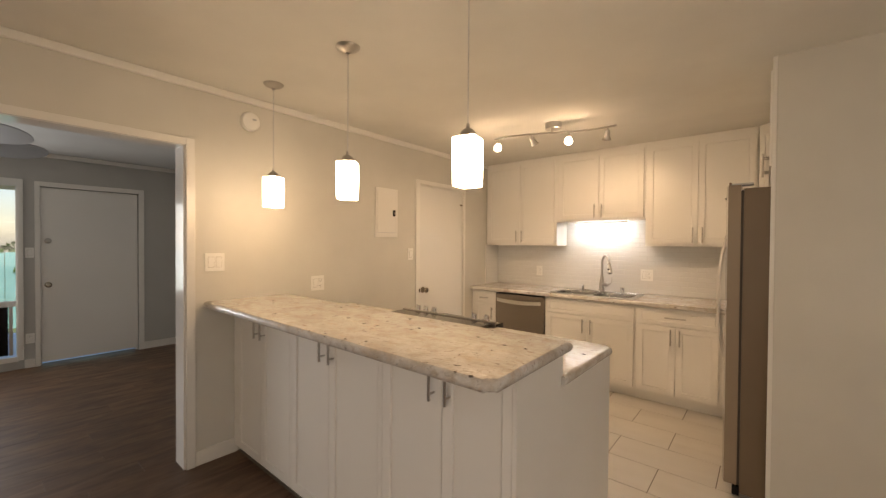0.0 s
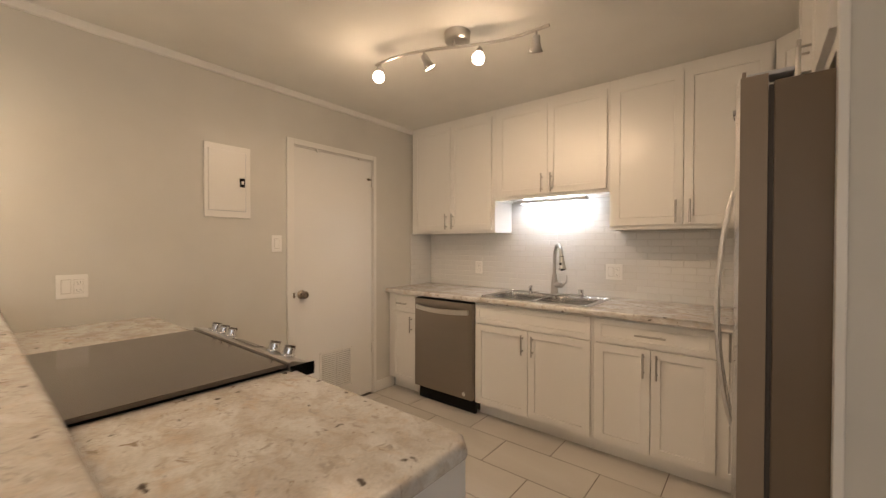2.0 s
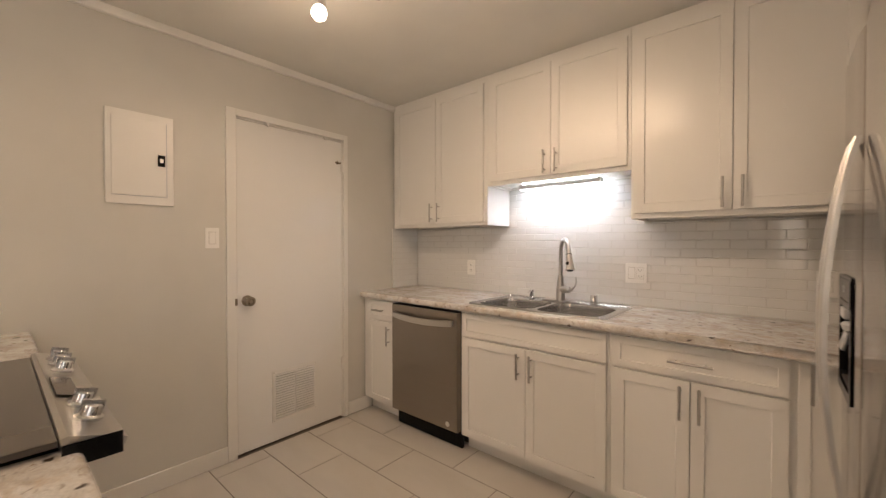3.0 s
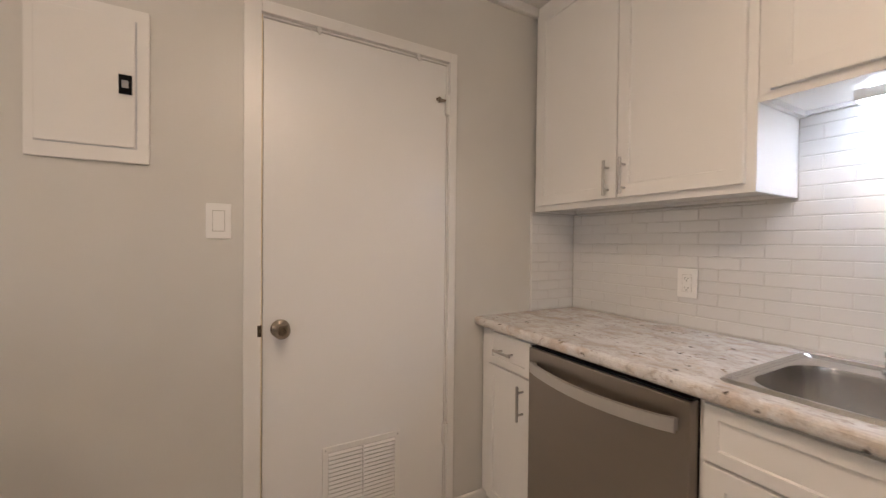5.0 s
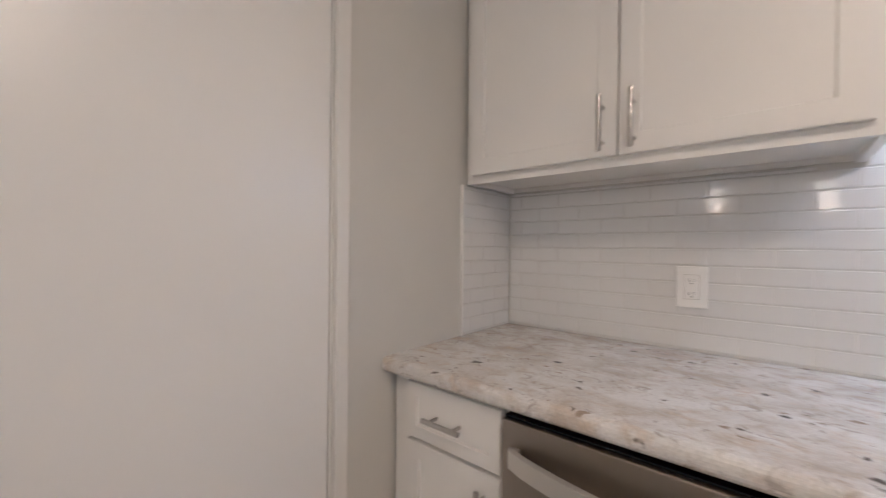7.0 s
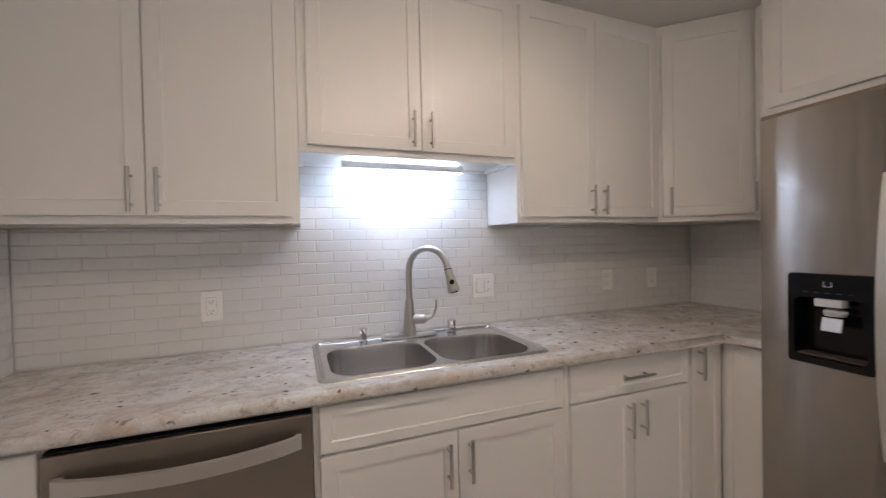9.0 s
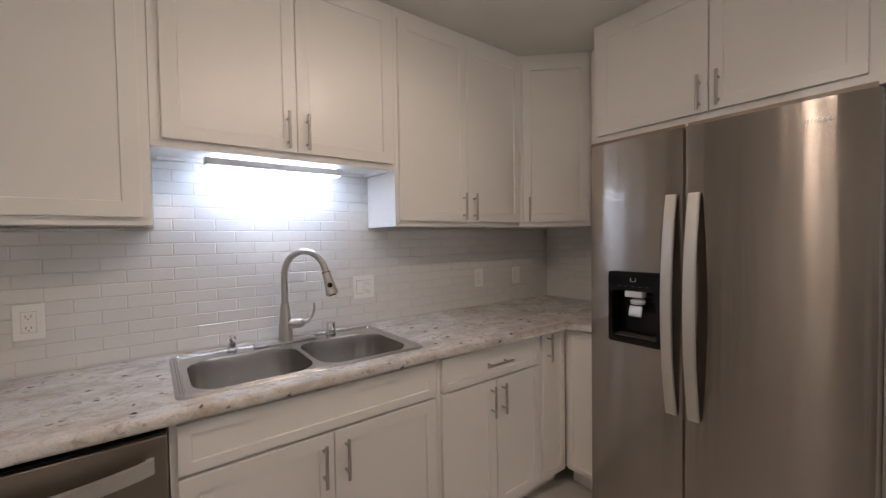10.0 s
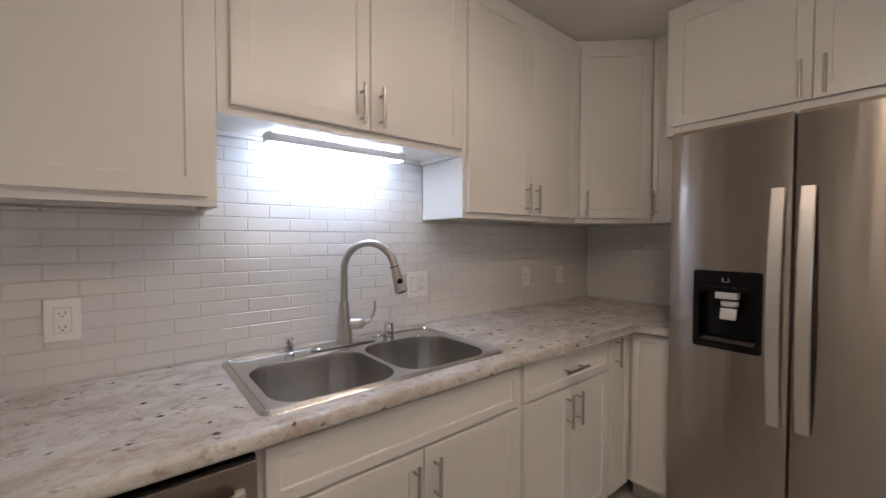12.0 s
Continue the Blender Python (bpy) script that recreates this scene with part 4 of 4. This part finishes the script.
part("panel_end", boxes((-0.026, 0.574, 0.880, -0.0225, 0.660, 0.922), bevel=0.001), BLACKP, rg)
tilt = math.atan2(0.019, 0.062)
for x in (0.085, 0.165, 0.245, 0.600, 0.700):
    bm = bmesh.new()
    m = Matrix.Translation((x, 0.622, 0.926)) @ Matrix.Rotation(-tilt, 4, "X")
    lathe(bm, [(0, 0), (0.024, 0), (0.024, 0.006), (0.019, 0.010), (0.018, 0.028), (0.015, 0.031), (0, 0.031)], 24, m)
    vs = box(bm, -0.005, -0.019, 0.020, 0.005, 0.019, 0.038)
    bmesh.ops.transform(bm, matrix=m, verts=vs)
    part("knob", bm, CHROME, cp, "polished chrome control knob", True)
dsp = part("display", boxes((0.34, 0.590, 0.9345, 0.52, 0.632, 0.9360)), BLACKGLASS, cp)
dsp.matrix_basis = Matrix.Translation((0, 0.0, 0.0)) @ Matrix.Translation((0, 0.611, 0.9352)) @ Matrix.Rotation(-tilt, 4, "X") @ Matrix.Translation((0, -0.611, -0.9382))

# ---- lamps ----
for i, (px, py) in enumerate(((-1.795, 1.575), (-1.035, 1.588), (-0.277, 1.600))):
    pl = thing("pendant_lamp", (px, py, TOP), "nickel pendant lamp with a square frosted glass shade", "pendant lamp", "pendants over the bar")
    bm = bmesh.new()
    lathe(bm, [(0.012, -0.030), (0.022, -0.026), (0.045, -0.016), (0.060, -0.004), (0.062, 0.0), (0, 0)], 32)
    part("canopy", bm, NICKEL, pl, "", True)
    bm = bmesh.new()
    cyl(bm, (0, 0, -0.552), (0, 0, -0.028), 0.0022, n=8)
    part("cord", bm, GREYP, pl)
    bm = bmesh.new()
    lathe(bm, [(0, -0.535), (0.007, -0.535), (0.008, -0.552), (0.020, -0.558), (0.032, -0.572), (0.036, -0.590), (0, -0.590)], 28)
    part("cap", bm, NICKEL, pl, "", True)
    bm = bmesh.new()
    a = 0.049
    previous = None
    rings = []
    for z, s in ((-0.588, 0.55), (-0.5895, 0.94), (-0.594, 1.0), (-0.66, 1.01), (-0.73, 0.985), (-0.779, 0.955), (-0.781, 0.90), (-0.70, 0.86)):
        rings.append(ring(bm, rounded(0, 0, 2 * a * s, 2 * a * s, 0.012 * s, 3), z))
    bm.faces.new(rings[0])
    for r0, r1 in zip(rings, rings[1:]):
        bridge(bm, r0, r1)
    bm.faces.new(rings[-1])
    bmesh.ops.rotate(bm, verts=bm.verts, cent=(0, 0, 0), matrix=Matrix.Rotation(radians((20, 38, 12)[i]), 3, "Z"))
    part("shade", bm, SHADE, pl, "glowing frosted glass shade", True)
    lamp("pendant_glow", "POINT", (px, py, 1.615), 1.6, WARM, size=0.04)

tr = thing("track_light", (-0.748, 3.434, TOP), "wavy brushed nickel ceiling track with four spot heads", "track light")
bm = bmesh.new()
lathe(bm, [(0, -0.050), (0.060, -0.050), (0.066, -0.045), (0.068, -0.004), (0.070, 0), (0, 0)], 32)
part("canopy", bm, NICKEL, tr, "", True)


def rail_at(u):
    x = -0.475 + 0.95 * u
    return Vector((x, -0.150 + 0.235 * u + 0.040 * math.sin(2 * math.pi * (u - 0.5)), -0.086))


bm = bmesh.new()
tube(bm, [rail_at(k / 24) for k in range(25)], 0.0075, 10)
part("rail", bm, NICKEL, tr, "", True)
bm = bmesh.new()
mid = rail_at(0.5)
cyl(bm, mid, (mid.x, mid.y, -0.040), 0.008, n=12)
part("stem", bm, NICKEL, tr, "", True)
for k, (u, aim) in enumerate(((0.045, (-0.1, -0.2, -1)), (0.345, (0.30, 0.42, -0.85)), (0.63, (0.05, -0.35, -1)), (0.93, (-0.25, 0.45, -0.85)))):
    p = rail_at(u)
    d = Vector(aim).normalized()
    hd = Matrix.Translation(p + Vector((0, 0, -0.028))) @ d.to_track_quat("Z", "Y").to_matrix().to_4x4()
    bm = bmesh.new()
    cyl(bm, p, p + Vector((0, 0, -0.032)), 0.006, n=10)
    if k in (1, 3):
        lathe(bm, [(0, -0.004), (0.016, -0.004), (0.020, 0.006), (0.021, 0.030), (0.027, 0.055), (0.036, 0.070), (0.034, 0.071), (0.030, 0.066)], 24, hd)
    else:
        lathe(bm, [(0, -0.004), (0.014, -0.004), (0.018, 0.004), (0.020, 0.026), (0.017, 0.028)], 24, hd)
    sh = part("spot_head", bm, NICKEL, tr, "", True)
    bm = bmesh.new()
    if k in (1, 3):
        lathe(bm, [(0, 0.066), (0.031, 0.066), (0.030, 0.060), (0, 0.060)], 20, hd)
    else:
        lathe(bm, [(0.012, 0.020), (0.026, 0.034), (0.033, 0.052), (0.030, 0.070), (0.018, 0.081), (0, 0.084)], 24, hd)
    part("bulb", bm, BULB, sh, "lit frosted bulb", True)
    w = Vector((-0.748, 3.434, TOP)) + p + Vector((0, 0, -0.028)) + d * 0.11
    if k in (1, 3):
        lamp("track_glow", "SPOT", w, 10.5, WARM2, size=0.03, target=tuple(w + d), spot=150)
    else:
        lamp("track_glow", "POINT", w + Vector((0, 0, -0.02)), 2.5, WARM2, size=0.035)
        lamp("track_glow_down", "SPOT", w + Vector((0, 0, -0.02)), 8, WARM2, size=0.035, target=tuple(w + d), spot=172)

# ---- living room ----
fd = thing("door_front", (-5.75, 0.79, 0), "white painted flush front door, closed, with deadbolt", "door")
fd["kind"] = "structure"
part("door_leaf", boxes((-0.050, 0.024, 0.036, -0.008, 0.918, 2.046), bevel=0.002), DOORP, fd)
part("jamb", boxes((-0.14, 0.0, 0.0, -0.0505, 0.034, 2.052), (-0.14, 0.903, 0.0, -0.0505, 0.925, 2.052), (-0.14, 0.034, 2.032, -0.0505, 0.903, 2.054)), TRIM, fd)
part("casing", boxes((0.0, -0.022, 0, 0.016, 0.022, 2.112), (0.0, 0.927, 0, 0.016, 0.985, 2.112), (0.0, 0.022, 2.056, 0.016, 0.927, 2.112), bevel=0.003), TRIM, fd)
bm = bmesh.new()
lathe(bm, [(0, 0), (0.033, 0), (0.030, 0.010), (0.012, 0.016), (0.012, 0.034), (0.026, 0.046), (0.028, 0.058), (0.018, 0.066), (0, 0.066)], 24, Matrix.Translation((-0.008, 0.086, 0.925)) @ rot)
part("knob", bm, BRASSY, fd, "", True)
bm = bmesh.new()
lathe(bm, [(0, 0), (0.031, 0), (0.029, 0.010), (0.020, 0.016), (0, 0.018)], 24, Matrix.Translation((-0.008, 0.086, 1.435)) @ rot)
part("deadbolt", bm, NICKEL, fd, "", True)

wi = thing("window_living", (-5.75, -1.42, 0.10), "white framed glass slider with a black pet door panel", "window")
wi["kind"] = "structure"
part("window_frame", boxes((0.0, 2.056, 0.0, 0.018, 2.100, 2.02), (0.0, -0.05, 1.935, 0.018, 2.056, 2.02), (0.0, -0.05, -0.01, 0.018, 2.056, 0.045), (-0.10, 2.045, 0.045, 0.0, 2.069, 1.935), (-0.10, 0.95, 0.045, -0.04, 1.03, 1.905), (-0.10, 1.03, 0.60, -0.02, 2.045, 0.66), bevel=0.003), TRIM, wi)
gl = part("pane", boxes((-0.074, 1.03, 0.66, -0.068, 2.045, 1.96)), GLASS, wi)
g2 = part("pane", boxes((-0.094, 0.0, 0.045, -0.088, 0.95, 1.905)), GLASS, wi)
gl.visible_shadow = g2.visible_shadow = False
part("pet_door", boxes((-0.070, 1.05, 0.060, -0.050, 1.985, 0.60), bevel=0.003), BLACKP, wi, "black pet door panel")
part("pet_door_rail", boxes((-0.055, 1.990, 0.060, -0.035, 2.020, 0.60), bevel=0.002), NICKEL, wi)

def dining_window(name, where, turn, w, h):
    wd = thing(name, where, "unseen white framed dining room window, added for light", "window", turn=turn)
    wd["kind"] = "structure"
    part("window_frame", boxes((-0.06, 0.0, -0.06, w + 0.06, 0.018, 0.0), (-0.06, 0.0, h, w + 0.06, 0.018, h + 0.06), (-0.06, 0.0, 0.0, 0.0, 0.018, h), (w, 0.0, 0.0, w + 0.06, 0.018, h), (w / 2 - 0.02, -0.10, 0.0, w / 2 + 0.02, -0.07, h), bevel=0.003), TRIM, wd)
    for a, b in ((0.0, w / 2 - 0.02), (w / 2 + 0.02, w)):
        gd = part("pane", boxes((a, -0.094, 0.0, b, -0.088, h)), GLASS, wd)
        gd.visible_shadow = False


# Window out of view, added as an opening for the warm fill lamp.
dining_window("window_dining_unseen", (0.3, -2.0, 0.90), 0, 1.2, 1.0)
# East window is likewise unseen, added for the end panel's daylight.
dining_window("window_dining_east_unseen", (2.9, -0.45, 0.78), 90, 1.8, 1.3)

cf = thing("ceiling_fan", (-4.0, 0.02, TOP), "grey five-blade ceiling fan", "ceiling fan")
bm = bmesh.new()
cyl(bm, (0, 0, -0.16), (0, 0, 0), 0.015, n=12)
lathe(bm, [(0, -0.27), (0.07, -0.27), (0.095, -0.24), (0.095, -0.18), (0.06, -0.155), (0, -0.155)], 24)
part("motor", bm, FAN, cf, "", True)
for k in range(5):
    bm = bmesh.new()
    n = 10
    poly = [(0.10, -0.030), (0.28, -0.13)] + [(0.60 + 0.22 * math.cos(radians(a)), 0.165 * math.sin(radians(a))) for a in range(-90, 91, 18)] + [(0.28, 0.13), (0.10, 0.030)]
    lo = [bm.verts.new((x, y, -0.245 - 0.26 * y)) for x, y in poly]
    hi = [bm.verts.new((x, y, -0.238 - 0.26 * y)) for x, y in poly]
    bm.faces.new(lo), bm.faces.new(hi)
    for i in range(len(poly)):
        bm.faces.new((lo[i], lo[(i + 1) % len(poly)], hi[(i + 1) % len(poly)], hi[i]))
    bmesh.ops.rotate(bm, verts=bm.verts, cent=(0, 0, 0), matrix=Matrix.Rotation(radians(44 + 72 * k), 3, "Z"))
    part("blade", bm, FAN, cf)

# ---- outdoors, seen through the living room window ----
g = boxes((-60, -60, -0.22, 60, 60, -0.12))
structure("ground", g, LAWN, "dull green yard ground", "ground")
# Pale blue puts daylight into the slab colour, for the slit under the front door.
SLAB = painted("daylight_blue_slab", (0.62, 0.70, 0.86), 0.85, 0.5, 60, 0.08)
structure("porch_floor", boxes((-8.4, -3.0, -0.12, -5.90, 3.0, -0.01), bevel=0.01), SLAB, "porch slab with blue daylight put into its colour", "porch")
po = thing("porch_roof", (-5.92, -3.0, 2.30), "cream painted porch roof over the front window", "porch roof")
part("soffit", boxes((-1.5, 0, 0.0, 0.0, 6.0, 0.10)), PORCH, po)
part("beam", boxes((-1.55, 0, -0.16, -1.43, 6.0, -0.001), bevel=0.01), PORCH, po)
fe = thing("yard_fence", (-9.6, -4.0, -0.12), "teal painted board fence across the yard", "fence")
for i in range(60):
    bm = boxes((0.0, i * 0.15, 0.0, 0.022, i * 0.15 + 0.143, 1.34 + 0.01 * (i % 3)), bevel=0.003)
    part("board", bm, FENCE, fe)
for i in range(3):
    sb = thing("shrub", (-10.4 + 0.15 * i, -1.6 + 1.3 * i, -0.12), "leafy green shrub behind the fence", "shrub")
    bm = bmesh.new()
    rnd = random.Random(i + 5)
    for k in range(5):
        tube(bm, [(0, 0, 0), (rnd.uniform(-.1, .1), rnd.uniform(-.1, .1), 0.4), (rnd.uniform(-.3, .3), rnd.uniform(-.3, .3), 1.0)], [0.03, 0.02, 0.008], 6)
    part("stems", bm, PLANK, sb)
    bm = bmesh.new()
    for k in range(900):
        d = Vector((rnd.gauss(0, 1), rnd.gauss(0, 1), rnd.gauss(0, 1))).normalized() * rnd.uniform(0.45, 1) ** 0.5
        c = Vector((d.x * 0.62, d.y * 0.62, 0.95 + d.z * 0.7))
        u = Vector((rnd.gauss(0, 1), rnd.gauss(0, 1), rnd.gauss(0, 1))).normalized()
        w = u.orthogonal().normalized()
        q4 = [bm.verts.new(c + u * 0.06), bm.verts.new(c + w * 0.025), bm.verts.new(c - u * 0.06), bm.verts.new(c - w * 0.025)]
        bm.faces.new(q4)
    part("leaves", bm, LEAF, sb)

# ---- floors ----
sub = structure("floor", boxes((-5.9, -2.14, -0.12, 3.04, 5.0, -0.0085)), GROUT, "brown grouted subfloor under tile and planks", "floor")
EDGE = 1.51
tiles = structure("floor_tiles", boxes((-2.31, EDGE, -0.0085, 2.9, 5.0, -0.0025)), GROUT, "pale marbled porcelain floor tiles with brown grout", "floor")
PITCH, LONG, GAP = 0.308, 0.612, 0.0048
cache = {}


def tile_mesh(w, h, d, mat, bev, key):
    k = (round(w, 3), round(h, 3), key)
    if k not in cache:
        bm = bmesh.new()
        box(bm, 0, 0, 0, w, h, d)
        top = [e for e in bm.edges if all(v.co.z > d / 2 for v in e.verts)]
        bmesh.ops.bevel(bm, geom=top, offset=bev, segments=1, affect="EDGES")
        cache[k] = mesh_of(key, bm, mat)
    return cache[k]


for r in range(-7, 4):
    y0 = 3.765 + r * PITCH
    y1 = y0 + PITCH
    a0, a1 = max(y0, EDGE), min(y1, 4.37)
    if a1 - a0 < 0.03:
        continue
    shift = -1.420 if r % 2 == 0 else -1.110
    for k in range(-3, 8):
        x0 = shift + k * LONG
        b0, b1 = max(x0, -2.149), min(x0 + LONG, 2.9)
        if b1 - b0 < 0.03:
            continue
        ob = new("tile", tile_mesh(b1 - b0 - GAP, a1 - a0 - GAP, 0.0068, FTILE, 0.0012, "floor_tile"))
        ob.parent = tiles
        ob.location = (b0 + GAP / 2, a0 + GAP / 2, -0.0070)
planks = structure("floor_planks", boxes((-5.75, -2.0, -0.0085, 2.9, EDGE - 0.004, -0.0065), (-5.75, EDGE - 0.004, -0.0085, -2.31, 2.16, -0.0065)), DARKGAP, "dark brown vinyl plank floor", "floor")
bm_far = bmesh.new()
rnd = random.Random(3)
PW, PL = 0.18, 1.22
col = 0
x = -5.75
while x < 2.9:
    off = rnd.uniform(0, PL)
    top = 2.16 if x < -2.34 else EDGE - 0.004
    y = -2.0 - off
    while y < top:
        a0, a1 = max(y, -2.0), min(y + PL, top)
        b0, b1 = x, min(x + PW, 2.9)
        if a1 - a0 > 0.02 and b1 - b0 > 0.02:
            if -2.6 < x < 0.4 and a1 > 0.2 or -5.75 < x < -2.6 and a1 > 0:
                ob = new("plank", tile_mesh(b1 - b0 - 0.001, a1 - a0 - 0.001, 0.0062, PLANK, 0.0008, "floor_plank"))
                ob.parent = planks
                ob.location = (b0, a0, -0.0066)
            else:
                box(bm_far, b0, a0, -0.0064, b1 - 0.001, a1 - 0.001, -0.0004)
        y += PL
    x += PW
far = structure("plank_field", bm_far, PLANK, "dark brown vinyl planks", "floor")
far["kind"] = "stuff"

# ---- wall tiles ----
TW, TH, TD = 0.1475, 0.0483, 0.0052
ROW0, JOINT0 = 0.9267, -1.290
tilts = random.Random(11)


def tile_wall(name, x0, x1, z0, z1, place, label, skip=None, back_top=None, joint=JOINT0):
    """A tiled field in its own plane: u along the wall, v up, on one grid of rows and joints."""
    ob = structure(name, boxes((x0, 0.0, z0, x1, 0.004, back_top or z1)), WGROUT, label, "backsplash")
    ob.matrix_basis = place
    row = math.floor((z0 - ROW0) / TH)
    while ROW0 + row * TH < z1 - 0.004:
        za, zb = max(ROW0 + row * TH, z0), min(ROW0 + (row + 1) * TH, z1)
        x = joint + (TW / 2 if row % 2 else 0)
        x -= math.ceil((x - x0) / TW) * TW
        while x < x1:
            a0, a1 = max(x, x0), min(x + TW, x1)
            if a1 - a0 > 0.012 and zb - za > 0.006 and not (skip and skip(a0, a1, za)):
                t = new("wall_tile", tile_mesh(a1 - a0 - 0.0015, zb - za - 0.0015, TD, WTILE, 0.0024, "wall_tile"))
                t.parent = ob
                t.matrix_basis = Matrix.Translation((a0 + 0.00075, 0.0035, za + 0.00075)) @ Matrix.Rotation(radians(90 + tilts.uniform(-0.35, 0.35)), 4, "X") @ Matrix.Rotation(radians(tilts.uniform(-0.25, 0.25)), 4, "Y")
            x += TW
        row += 1
    return ob


ROW10 = ROW0 + 10 * TH
tile_wall("backsplash_north", XW + 0.0064, 1.1785, 0.921, 1.4215, pose(0, 4.8555, 0), "glossy white subway tile backsplash", lambda a, b, z: z > ROW10 - 0.001 and b > -1.19 and a < -0.31, ROW10)
tile_wall("backsplash_sink", -1.2035, -0.2945, ROW10 + 0.0001, 1.6835, pose(0, 4.8555, 0), "glossy white subway tiles under the sink cabinet")
tile_wall("backsplash_west", 4.556, 4.8535, 0.921, 1.4215, pose(XW + 0.0045, 0, 0, 0, 0, 90), "glossy white subway tiles on the side wall", None, None, 4.60)
tile_wall("backsplash_east", -4.8535, -4.052, 0.921, 1.4215, pose(1.1805, 0, 0, 0, 0, -90), "glossy white subway tiles beside the fridge")
